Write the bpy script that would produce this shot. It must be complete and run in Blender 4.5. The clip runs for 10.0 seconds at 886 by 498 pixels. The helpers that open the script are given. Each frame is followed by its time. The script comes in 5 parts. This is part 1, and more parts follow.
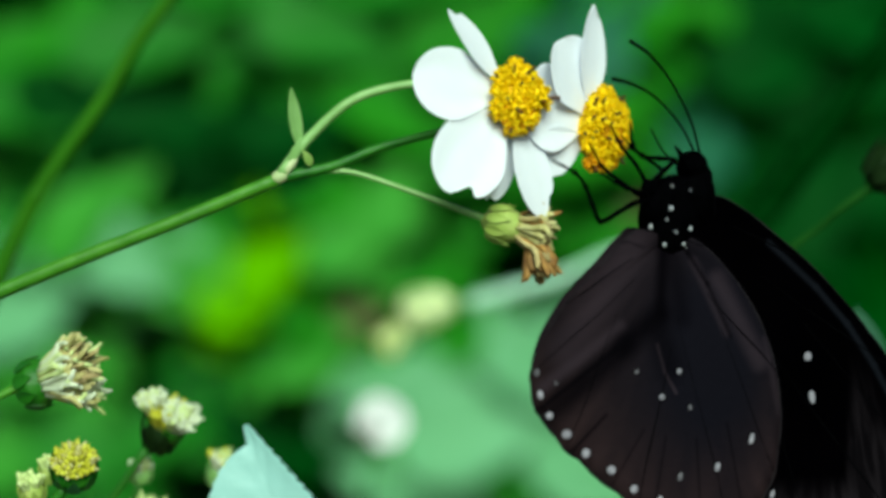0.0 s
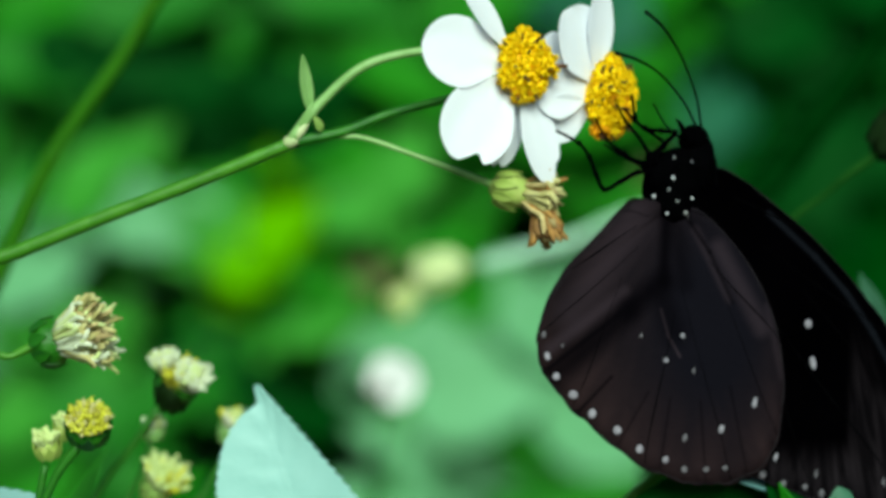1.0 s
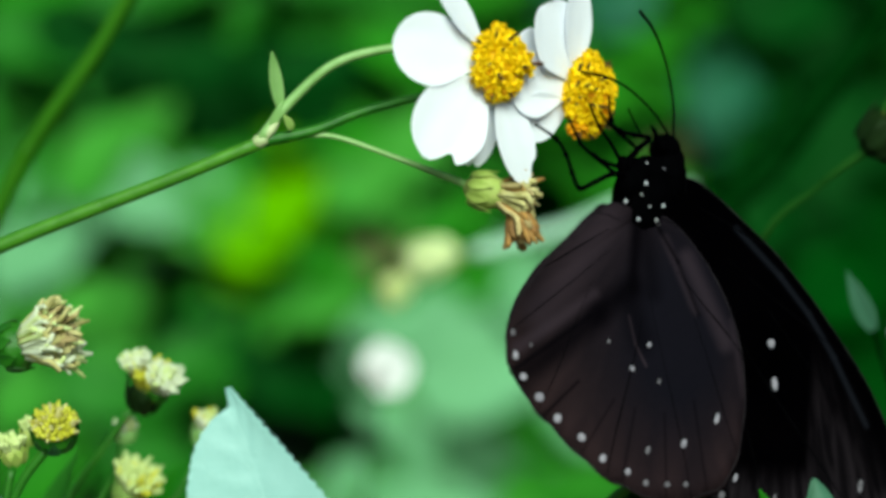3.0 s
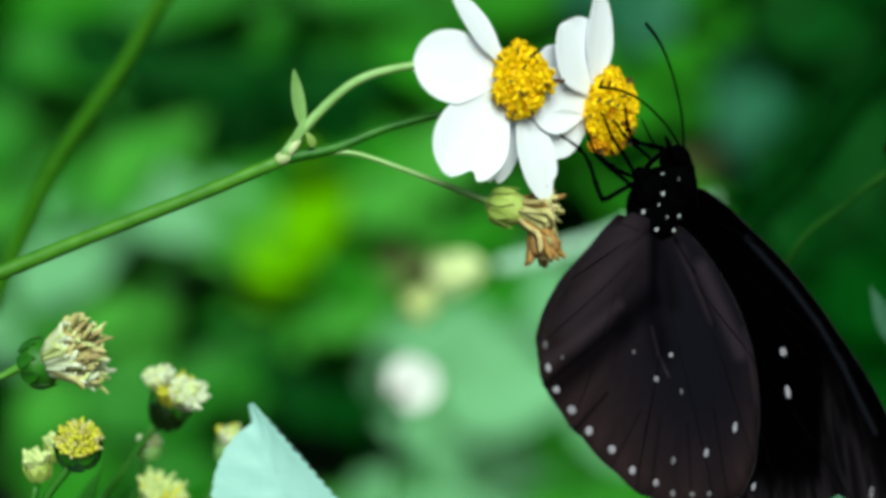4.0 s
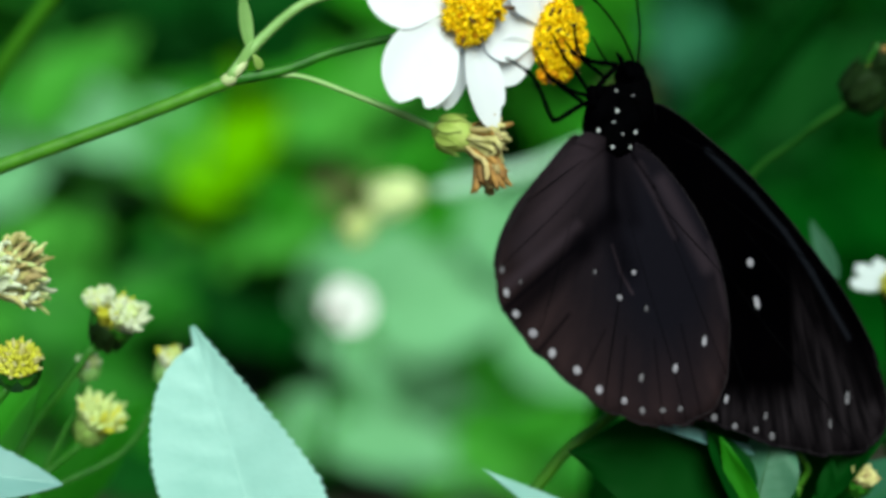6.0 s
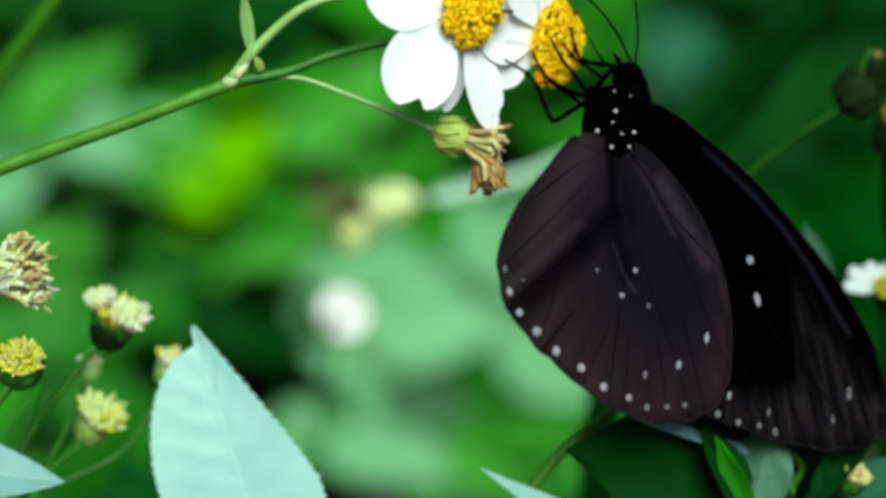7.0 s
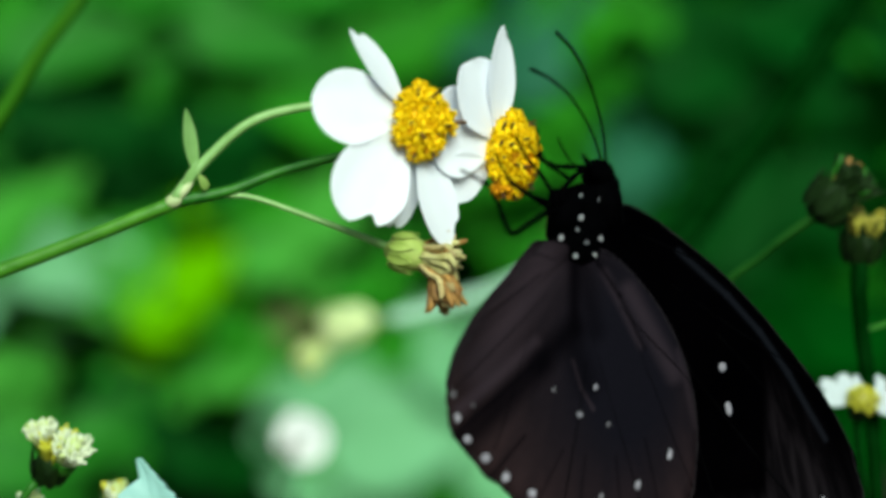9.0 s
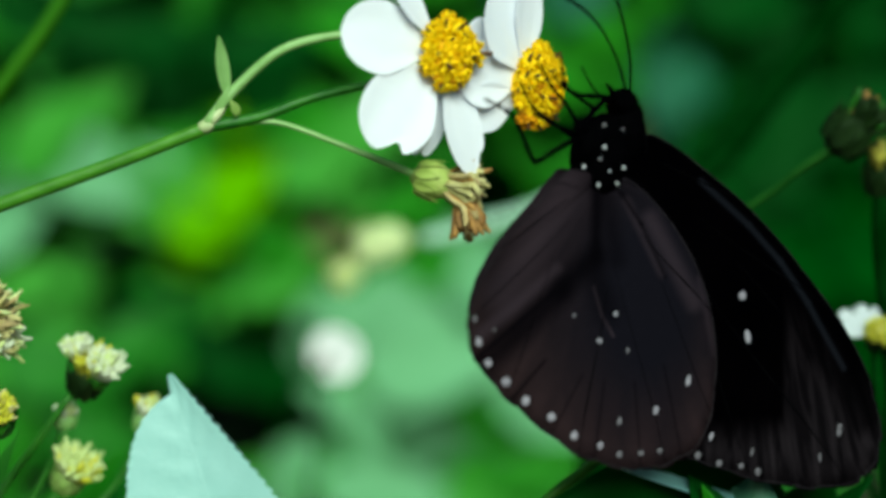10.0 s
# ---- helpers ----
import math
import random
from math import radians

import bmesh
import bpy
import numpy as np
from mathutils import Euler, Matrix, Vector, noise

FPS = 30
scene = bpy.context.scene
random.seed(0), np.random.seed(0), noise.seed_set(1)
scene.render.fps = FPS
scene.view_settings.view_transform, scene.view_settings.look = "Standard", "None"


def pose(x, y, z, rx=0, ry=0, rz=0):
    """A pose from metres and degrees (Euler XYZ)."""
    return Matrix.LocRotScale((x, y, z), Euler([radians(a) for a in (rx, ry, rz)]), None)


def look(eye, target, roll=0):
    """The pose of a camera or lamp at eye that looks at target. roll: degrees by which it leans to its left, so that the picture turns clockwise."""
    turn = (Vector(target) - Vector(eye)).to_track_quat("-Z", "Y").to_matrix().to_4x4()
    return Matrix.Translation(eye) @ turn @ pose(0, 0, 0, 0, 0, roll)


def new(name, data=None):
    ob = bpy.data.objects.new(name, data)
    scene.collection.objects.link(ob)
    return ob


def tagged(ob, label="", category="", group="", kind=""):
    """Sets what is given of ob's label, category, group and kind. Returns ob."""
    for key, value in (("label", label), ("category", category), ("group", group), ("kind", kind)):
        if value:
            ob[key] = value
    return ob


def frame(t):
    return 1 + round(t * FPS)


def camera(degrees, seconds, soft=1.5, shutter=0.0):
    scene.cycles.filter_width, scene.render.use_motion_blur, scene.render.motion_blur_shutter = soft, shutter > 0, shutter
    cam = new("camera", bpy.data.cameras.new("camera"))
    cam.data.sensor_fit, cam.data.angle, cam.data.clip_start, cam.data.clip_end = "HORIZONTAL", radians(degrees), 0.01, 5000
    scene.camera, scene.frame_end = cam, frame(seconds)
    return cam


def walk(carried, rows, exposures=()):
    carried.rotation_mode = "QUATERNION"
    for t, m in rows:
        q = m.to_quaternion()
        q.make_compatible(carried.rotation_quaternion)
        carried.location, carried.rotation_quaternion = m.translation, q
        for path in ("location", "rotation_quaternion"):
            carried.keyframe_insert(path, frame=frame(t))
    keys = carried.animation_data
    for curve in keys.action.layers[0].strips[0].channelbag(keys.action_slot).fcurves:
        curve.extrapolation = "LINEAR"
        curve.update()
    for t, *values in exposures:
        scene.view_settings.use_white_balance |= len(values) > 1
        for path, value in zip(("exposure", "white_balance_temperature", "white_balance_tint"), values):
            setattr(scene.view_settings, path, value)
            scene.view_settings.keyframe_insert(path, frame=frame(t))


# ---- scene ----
cam = camera(30.0, 10.0, soft=3.8, shutter=0.5)
PATH = [
    (0.0, pose(-0.00498, -0.22489, -0.00422, 92.765, 0.831, -0.679)),
    (0.5, pose(-0.00430, -0.22639, -0.00412, 92.308, 0.701, -0.428)),
    (1.0, pose(-0.00394, -0.22880, -0.00360, 91.354, 0.329, -0.159)),
    (1.5, pose(-0.00307, -0.22886, -0.00235, 90.360, 0.088, -0.234)),
    (2.0, pose(-0.00077, -0.22773, -0.00058, 89.775, -0.219, -0.066)),
    (2.5, pose(0.00000, -0.22507, 0.00000, 90.000, -0.000, 0.000)),
    (3.0, pose(0.00110, -0.22377, 0.00017, 90.474, 0.288, 0.197)),
    (3.2, pose(0.00036, -0.22399, 0.00051, 90.741, 0.297, 0.292)),
    (4.3, pose(0.00300, -0.22433, 0.00069, 90.945, 0.360, 1.332)),
    (4.5, pose(0.00353, -0.22456, 0.00170, 90.387, 0.055, 1.049)),
    (5.0, pose(0.00228, -0.22373, 0.00177, 89.367, -0.366, -0.071)),
    (5.5, pose(0.00176, -0.22381, 0.00160, 88.362, -0.792, -0.588)),
    (5.7, pose(0.00082, -0.22331, 0.00154, 88.222, -0.677, -1.038)),
    (7.0, pose(-0.00085, -0.22632, -0.00039, 88.689, -0.882, -1.465)),
    (7.5, pose(-0.00139, -0.22276, -0.00044, 89.413, -0.619, -2.468)),
    (8.0, pose(-0.00099, -0.21758, -0.00081, 91.687, 0.115, -3.343)),
    (8.5, pose(-0.00258, -0.21569, -0.00222, 93.715, 0.906, -3.803)),
    (9.0, pose(0.00021, -0.21698, -0.00058, 92.880, 0.446, -2.790)),
    (9.5, pose(-0.00010, -0.21870, -0.00044, 91.538, -0.139, -2.831)),
    (10.0, pose(0.00214, -0.22223, 0.00101, 89.919, -0.636, -1.411)),
]
walk(cam, PATH, exposures=((0.0, 0.15, 6350, -19), (2.0, 0.19, 6400, -16), (5.5, 0.24, 6450, -12), (7.5, 0.28, 6450, -12), (8.5, 0.34, 6500, -12), (9.5, 0.10, 6350, -16), (10.0, 0.10, 6350, -17)))
cam.data.dof.use_dof = True
cam.data.dof.focus_distance = 0.222
cam.data.dof.aperture_fstop = 9.0
cam.data.dof.aperture_blades = 0

# ---- daylight: hazy sun from behind the viewer, blue sky ----
SUN_TO = Vector((0.10, -0.87, 0.48)).normalized()
sun_data = bpy.data.lights.new("sun", "SUN")
sun_data.energy, sun_data.angle, sun_data.color = 4.5, radians(32.0), (1.0, 0.985, 0.96)
sun = new("sun", sun_data)
sun.matrix_basis = look(SUN_TO * 5, (0, 0, 0))
world = bpy.data.worlds.new("sky")
world.use_nodes = True
scene.world = world
sky = world.node_tree.nodes.new("ShaderNodeTexSky")
sky.sky_type, sky.sun_disc = "NISHITA", False
sky.sun_elevation = math.asin(SUN_TO.z)
sky.sun_rotation = math.atan2(SUN_TO.x, SUN_TO.y)
world.node_tree.links.new(sky.outputs[0], world.node_tree.nodes["Background"].inputs[0])
world.node_tree.nodes["Background"].inputs[1].default_value = 0.05


# ---- materials ----
def surface(name, low, high, rough=0.5, scale=200.0, bump=0.2, fine=900.0, through_light=None, amount=0.0,
            spec=0.5, blotch=None, blotch_scale=40.0, blotch_at=0.62, by_piece=0.0, sheen=0.0, stretch=None):
    """Two-scale mottled surface; amount of translucent light in the colour through_light."""
    m = bpy.data.materials.new(name)
    m.use_nodes = True
    nt = m.node_tree
    n, ln = nt.nodes, nt.links
    bsdf = n["Principled BSDF"]
    co = n.new("ShaderNodeTexCoord")
    vec = co.outputs["Object"]
    if stretch:
        mp = n.new("ShaderNodeMapping")
        mp.inputs["Scale"].default_value = stretch
        ln.new(vec, mp.inputs["Vector"])
        vec = mp.outputs["Vector"]
    big = n.new("ShaderNodeTexNoise")
    big.inputs["Scale"].default_value, big.inputs["Detail"].default_value = scale, 4.0
    ln.new(vec, big.inputs["Vector"])
    ramp = n.new("ShaderNodeValToRGB")
    ramp.color_ramp.elements[0].position, ramp.color_ramp.elements[1].position = 0.32, 0.70
    ramp.color_ramp.elements[0].color, ramp.color_ramp.elements[1].color = (*low, 1), (*high, 1)
    ln.new(big.outputs["Fac"], ramp.inputs["Fac"])
    colour = ramp.outputs["Color"]
    if blotch:
        spots = n.new("ShaderNodeTexNoise")
        spots.inputs["Scale"].default_value, spots.inputs["Detail"].default_value = blotch_scale, 3.0
        ln.new(vec, spots.inputs["Vector"])
        cut = n.new("ShaderNodeValToRGB")
        cut.color_ramp.elements[0].position, cut.color_ramp.elements[1].position = blotch_at, blotch_at + 0.12
        ln.new(spots.outputs["Fac"], cut.inputs["Fac"])
        mix = n.new("ShaderNodeMix")
        mix.data_type = "RGBA"
        ln.new(cut.outputs["Color"], mix.inputs["Factor"])
        ln.new(colour, mix.inputs["A"])
        mix.inputs["B"].default_value = (*blotch, 1)
        colour = mix.outputs["Result"]
    if by_piece:
        info = n.new("ShaderNodeObjectInfo")
        geo = n.new("ShaderNodeNewGeometry")
        add = n.new("ShaderNodeMath")
        add.operation = "ADD"
        ln.new(info.outputs["Random"], add.inputs[0])
        ln.new(geo.outputs["Random Per Island"], add.inputs[1])
        span = n.new("ShaderNodeMapRange")
        span.inputs["From Max"].default_value = 2.0
        span.inputs["To Min"].default_value, span.inputs["To Max"].default_value = 1 - by_piece, 1 + by_piece
        ln.new(add.outputs[0], span.inputs["Value"])
        hsv = n.new("ShaderNodeHueSaturation")
        ln.new(span.outputs["Result"], hsv.inputs["Value"])
        ln.new(colour, hsv.inputs["Color"])
        colour = hsv.outputs["Color"]
    ln.new(colour, bsdf.inputs["Base Color"])
    bsdf.inputs["Roughness"].default_value = rough
    bsdf.inputs["Specular IOR Level"].default_value = spec
    if sheen:
        bsdf.inputs["Sheen Weight"].default_value = sheen
        bsdf.inputs["Sheen Roughness"].default_value = 0.4
    if bump:
        small = n.new("ShaderNodeTexNoise")
        small.inputs["Scale"].default_value, small.inputs["Detail"].default_value = fine, 3.0
        ln.new(vec, small.inputs["Vector"])
        bp = n.new("ShaderNodeBump")
        bp.inputs["Strength"].default_value, bp.inputs["Distance"].default_value = bump, 0.0004
        ln.new(small.outputs["Fac"], bp.inputs["Height"])
        ln.new(bp.outputs["Normal"], bsdf.inputs["Normal"])
    if amount:
        tr = n.new("ShaderNodeBsdfTranslucent")
        tr.inputs["Color"].default_value = (*through_light, 1)
        mx = n.new("ShaderNodeMixShader")
        mx.inputs[0].default_value = amount
        ln.new(bsdf.outputs[0], mx.inputs[1])
        ln.new(tr.outputs[0], mx.inputs[2])
        ln.new(mx.outputs[0], n["Material Output"].inputs["Surface"])
    return m


PETAL = surface("petal_white", (0.85, 0.86, 0.92), (0.90, 0.91, 0.97), 0.65, 160, 0.06, 700, (0.80, 0.86, 0.94), 0.28, spec=0.2)
FLORET = surface("floret_yellow", (0.93, 0.62, 0.005), (0.98, 0.82, 0.022), 0.55, 500, 0.2, 2500, (1.0, 0.74, 0.02), 0.38, spec=0.2, by_piece=0.20)
FLORET_SHADE = surface("floret_orange", (0.62, 0.26, 0.004), (0.85, 0.46, 0.010), 0.6, 500, 0.2, 2500, (0.9, 0.5, 0.02), 0.3, spec=0.2, by_piece=0.25)
ANTHER = surface("anther_brown", (0.05, 0.018, 0.006), (0.12, 0.05, 0.012), 0.6, 900, 0.2, 3000)
POLLEN = surface("disc_orange", (0.80, 0.42, 0.005), (0.94, 0.66, 0.015), 0.6, 600, 0.4, 2500, spec=0.2)
STEM = surface("stem_green", (0.042, 0.16, 0.005), (0.080, 0.25, 0.014), 0.5, 260, 0.25, 1500, (0.10, 0.34, 0.02), 0.12, spec=0.4)
STEM_DARK = surface("stem_dark_green", (0.012, 0.085, 0.003), (0.032, 0.145, 0.007), 0.5, 260, 0.25, 1500, spec=0.3)
# almost black stem green: the stems' shade is part of the colour
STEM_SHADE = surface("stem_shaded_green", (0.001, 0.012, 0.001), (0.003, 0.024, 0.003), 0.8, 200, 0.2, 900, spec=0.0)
DRY_PALE = surface("dried_floret_pale", (0.42, 0.38, 0.12), (0.66, 0.62, 0.30), 0.7, 420, 0.3, 2000, (0.6, 0.55, 0.2), 0.2, by_piece=0.3)
STEM_PALE = surface("stem_pale_green", (0.20, 0.38, 0.10), (0.31, 0.52, 0.18), 0.45, 260, 0.25, 1500, (0.4, 0.55, 0.2), 0.15)
NODE = surface("node_cream", (0.30, 0.40, 0.16), (0.50, 0.56, 0.30), 0.5, 400, 0.3, 1500)
SEPAL = surface("sepal_green", (0.20, 0.34, 0.06), (0.38, 0.52, 0.16), 0.5, 400, 0.3, 1800, (0.35, 0.5, 0.1), 0.15, spec=0.3)
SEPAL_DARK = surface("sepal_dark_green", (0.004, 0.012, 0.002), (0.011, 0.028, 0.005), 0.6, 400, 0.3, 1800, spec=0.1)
DRY = surface("dried_floret", (0.26, 0.19, 0.07), (0.48, 0.40, 0.18), 0.7, 420, 0.4, 2000, by_piece=0.45)
DRY_DARK = surface("dried_floret_brown", (0.13, 0.055, 0.012), (0.40, 0.22, 0.05), 0.7, 420, 0.4, 2000, by_piece=0.4)
CREAM = surface("cream_floret", (0.58, 0.68, 0.24), (0.76, 0.86, 0.42), 0.6, 420, 0.3, 2000, (0.75, 0.82, 0.4), 0.25, by_piece=0.2)
BUD_YELLOW = surface("bud_yellow", (0.52, 0.50, 0.02), (0.74, 0.74, 0.09), 0.5, 420, 0.3, 2000, (0.7, 0.65, 0.02), 0.2, by_piece=0.25)
LEAF_PALE = surface("leaf_pale", (0.24, 0.46, 0.42), (0.36, 0.60, 0.57), 0.42, 45, 0.3, 700, (0.28, 0.5, 0.40), 0.15, spec=0.4)
VEIN_PALE = surface("leaf_vein_pale", (0.30, 0.52, 0.48), (0.38, 0.60, 0.56), 0.5, 200, 0.2, 900)
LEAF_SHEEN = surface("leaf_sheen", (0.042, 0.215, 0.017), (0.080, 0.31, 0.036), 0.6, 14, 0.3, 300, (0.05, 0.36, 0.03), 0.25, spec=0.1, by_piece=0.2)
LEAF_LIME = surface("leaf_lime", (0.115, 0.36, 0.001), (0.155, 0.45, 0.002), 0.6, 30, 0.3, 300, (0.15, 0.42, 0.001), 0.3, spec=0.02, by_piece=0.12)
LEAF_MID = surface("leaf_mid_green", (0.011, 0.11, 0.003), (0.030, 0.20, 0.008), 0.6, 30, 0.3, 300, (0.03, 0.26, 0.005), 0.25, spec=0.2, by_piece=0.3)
# near-black green that paints the deep shade between leaves
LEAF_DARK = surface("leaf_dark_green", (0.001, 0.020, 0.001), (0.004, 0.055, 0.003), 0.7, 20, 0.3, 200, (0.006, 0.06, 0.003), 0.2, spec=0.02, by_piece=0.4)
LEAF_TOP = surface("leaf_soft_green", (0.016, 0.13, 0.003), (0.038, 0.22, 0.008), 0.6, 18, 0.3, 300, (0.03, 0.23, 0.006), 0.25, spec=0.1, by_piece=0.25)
LEAF_TEAL = surface("leaf_blue_green", (0.01275, 0.0765, 0.03825), (0.02805, 0.1275, 0.06375), 0.6, 18, 0.3, 300, (0.02, 0.11, 0.04), 0.2, spec=0.1, by_piece=0.2)
STEM_DULL = surface("stem_dull_green", (0.005, 0.040, 0.002), (0.012, 0.062, 0.005), 0.7, 200, 0.2, 900, spec=0.1)
STEM_GRASS = surface("stem_grass_green", (0.0196, 0.091, 0.0007), (0.0322, 0.126, 0.0021), 0.6, 60, 0.2, 600, spec=0.1)
STALK_MINT = surface("stalk_mint", (0.32, 0.54, 0.38), (0.42, 0.65, 0.48), 0.6, 60, 0.2, 600, spec=0.2)
BUD_DULL = surface("bud_dull_yellow", (0.26, 0.24, 0.02), (0.40, 0.36, 0.05), 0.6, 420, 0.3, 2000, by_piece=0.25)
CUP_PALE = surface("cup_pale_green", (0.27, 0.38, 0.06), (0.46, 0.54, 0.15), 0.55, 300, 0.3, 1500, (0.5, 0.6, 0.2), 0.2, spec=0.25, blotch=(0.42, 0.34, 0.14), blotch_scale=220)
# leaf green with shade put into the base colour
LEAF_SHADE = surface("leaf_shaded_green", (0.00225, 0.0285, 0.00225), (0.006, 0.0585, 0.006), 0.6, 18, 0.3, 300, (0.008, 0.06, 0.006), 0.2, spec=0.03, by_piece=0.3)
PETAL_CREAM = surface("petal_cream", (0.68, 0.74, 0.52), (0.82, 0.86, 0.70), 0.6, 300, 0.1, 900, (0.78, 0.82, 0.55), 0.3, spec=0.2)
PETAL_WHITE = surface("petal_plain_white", (0.90, 0.91, 0.90), (0.94, 0.95, 0.94), 0.65, 160, 0.06, 700, (0.84, 0.88, 0.80), 0.2, spec=0.1)
# same white as the other petals, darkened to paint them in shade
PETAL_SHADE = surface("petal_shaded_white", (0.52, 0.572, 0.598), (0.65, 0.702, 0.728), 0.65, 300, 0.1, 900, (0.55, 0.6, 0.62), 0.3, spec=0.2)
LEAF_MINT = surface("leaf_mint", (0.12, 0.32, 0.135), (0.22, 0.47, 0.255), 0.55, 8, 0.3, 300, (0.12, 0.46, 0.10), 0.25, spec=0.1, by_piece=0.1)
BUD_PALE = surface("bud_pale_yellow", (0.72, 0.82, 0.40), (0.84, 0.92, 0.55), 0.6, 300, 0.2, 900, (0.8, 0.9, 0.4), 0.25, spec=0.1)
WITHERED = surface("petal_withered", (0.10, 0.10, 0.08), (0.20, 0.20, 0.15), 0.7, 200, 0.3, 900, spec=0.1)
LEAF_DULL = surface("leaf_dull_blue_green", (0.13, 0.27, 0.26), (0.19, 0.36, 0.35), 0.5, 60, 0.3, 700, (0.12, 0.3, 0.22), 0.15, spec=0.3)
LEAF_GREY = surface("leaf_grey_green", (0.030, 0.095, 0.052), (0.062, 0.15, 0.095), 0.6, 60, 0.3, 400, spec=0.2)
FRINGE = surface("wing_fringe", (0.008, 0.007, 0.009), (0.022, 0.019, 0.022), 0.8, 400, 0.2, 1500, spec=0.0)
LEAF_BROWN = surface("leaf_withered", (0.045, 0.060, 0.005), (0.085, 0.10, 0.012), 0.7, 30, 0.3, 300)
SOIL = surface("soil", (0.02, 0.014, 0.009), (0.05, 0.036, 0.022), 0.9, 30, 0.6, 150, blotch=(0.03, 0.05, 0.015), blotch_scale=6)
BODY_BLACK = surface("insect_black", (0.0002, 0.0002, 0.0003), (0.0006, 0.0006, 0.0009), 0.7, 500, 0.5, 2600, spec=0.004)
SPOT_WHITE = surface("scale_white", (0.153, 0.1395, 0.171), (0.297, 0.279, 0.324), 0.8, 1800, 0.3, 3000, spec=0.1)
SPOT_BRIGHT = surface("body_scale_white", (0.40, 0.40, 0.44), (0.58, 0.58, 0.62), 0.7, 1800, 0.3, 3000, spec=0.2)
SPOT_DIM = surface("scale_grey", (0.07, 0.065, 0.075), (0.14, 0.13, 0.15), 0.8, 1800, 0.3, 3000, spec=0.1)
VEIN = surface("wing_vein", (0.0008, 0.0008, 0.001), (0.002, 0.002, 0.0025), 0.8, 300, 0.1, 1500, spec=0.0)


MM = 0.001


def node_calc(m):
    """A function that adds math nodes to the material m."""
    n, ln = m.node_tree.nodes, m.node_tree.links

    def calc(op, a, b=None, clamp=False):
        k = n.new("ShaderNodeMath")
        k.operation, k.use_clamp = op, clamp
        for i, v in enumerate((a, b)):
            if v is None:
                continue
            if isinstance(v, (int, float)):
                k.inputs[i].default_value = v
            else:
                ln.new(v, k.inputs[i])
        return k.outputs[0]
    return calc


def fan_streaks(m, root_x, root_z, across, low, high):
    """Streaks that run out from a wing's root between the veins: x, z, way from the root, streak value."""
    n, ln = m.node_tree.nodes, m.node_tree.links
    calc = node_calc(m)
    co = n.new("ShaderNodeTexCoord")
    sep = n.new("ShaderNodeSeparateXYZ")
    ln.new(co.outputs["Object"], sep.inputs[0])
    px, pz = calc("SUBTRACT", sep.outputs["X"], root_x), calc("SUBTRACT", sep.outputs["Z"], root_z)
    turn = calc("ARCTAN2", px, calc("MULTIPLY", pz, -1.0))
    far = calc("SQRT", calc("ADD", calc("MULTIPLY", px, px), calc("MULTIPLY", pz, pz)))
    fan = n.new("ShaderNodeCombineXYZ")
    ln.new(calc("MULTIPLY", turn, across), fan.inputs[0])
    ln.new(calc("MULTIPLY", far, 75.0), fan.inputs[1])
    streak = n.new("ShaderNodeTexNoise")
    streak.inputs["Scale"].default_value, streak.inputs["Detail"].default_value, streak.inputs["Distortion"].default_value = 1.3, 3.5, 0.5
    ln.new(fan.outputs[0], streak.inputs["Vector"])
    ramp = n.new("ShaderNodeValToRGB")
    ramp.color_ramp.elements[0].position, ramp.color_ramp.elements[1].position = low, high
    ln.new(streak.outputs["Fac"], ramp.inputs["Fac"])
    return sep.outputs["X"], sep.outputs["Z"], far, ramp.outputs["Color"]


def blend(m, factor, a, b):
    n, ln = m.node_tree.nodes, m.node_tree.links
    mix = n.new("ShaderNodeMix")
    mix.data_type = "RGBA"
    ln.new(factor, mix.inputs["Factor"])
    for name, v in (("A", a), ("B", b)):
        if isinstance(v, tuple):
            mix.inputs[name].default_value = (*v, 1)
        else:
            ln.new(v, mix.inputs[name])
    return mix.outputs["Result"]


def band_mask(m, x, z, ends, width):
    """1 along a straight band between two places of the wing (mm), fading to 0 at its width."""
    calc = node_calc(m)
    (ax, az), (bx, bz) = [(p * MM, q * MM) for p, q in ends]
    dx, dz = bx - ax, bz - az
    px, pz = calc("SUBTRACT", x, ax), calc("SUBTRACT", z, az)
    k = calc("DIVIDE", calc("ADD", calc("MULTIPLY", px, dx), calc("MULTIPLY", pz, dz)), dx * dx + dz * dz, True)
    qx, qz = calc("SUBTRACT", px, calc("MULTIPLY", k, dx)), calc("SUBTRACT", pz, calc("MULTIPLY", k, dz))
    off = calc("SQRT", calc("ADD", calc("MULTIPLY", qx, qx), calc("MULTIPLY", qz, qz)))
    span = m.node_tree.nodes.new("ShaderNodeMapRange")
    span.interpolation_type = "SMOOTHSTEP"
    span.inputs["From Min"].default_value, span.inputs["From Max"].default_value = width * MM, 0.0
    m.node_tree.links.new(off, span.inputs["Value"])
    return span.outputs["Result"]


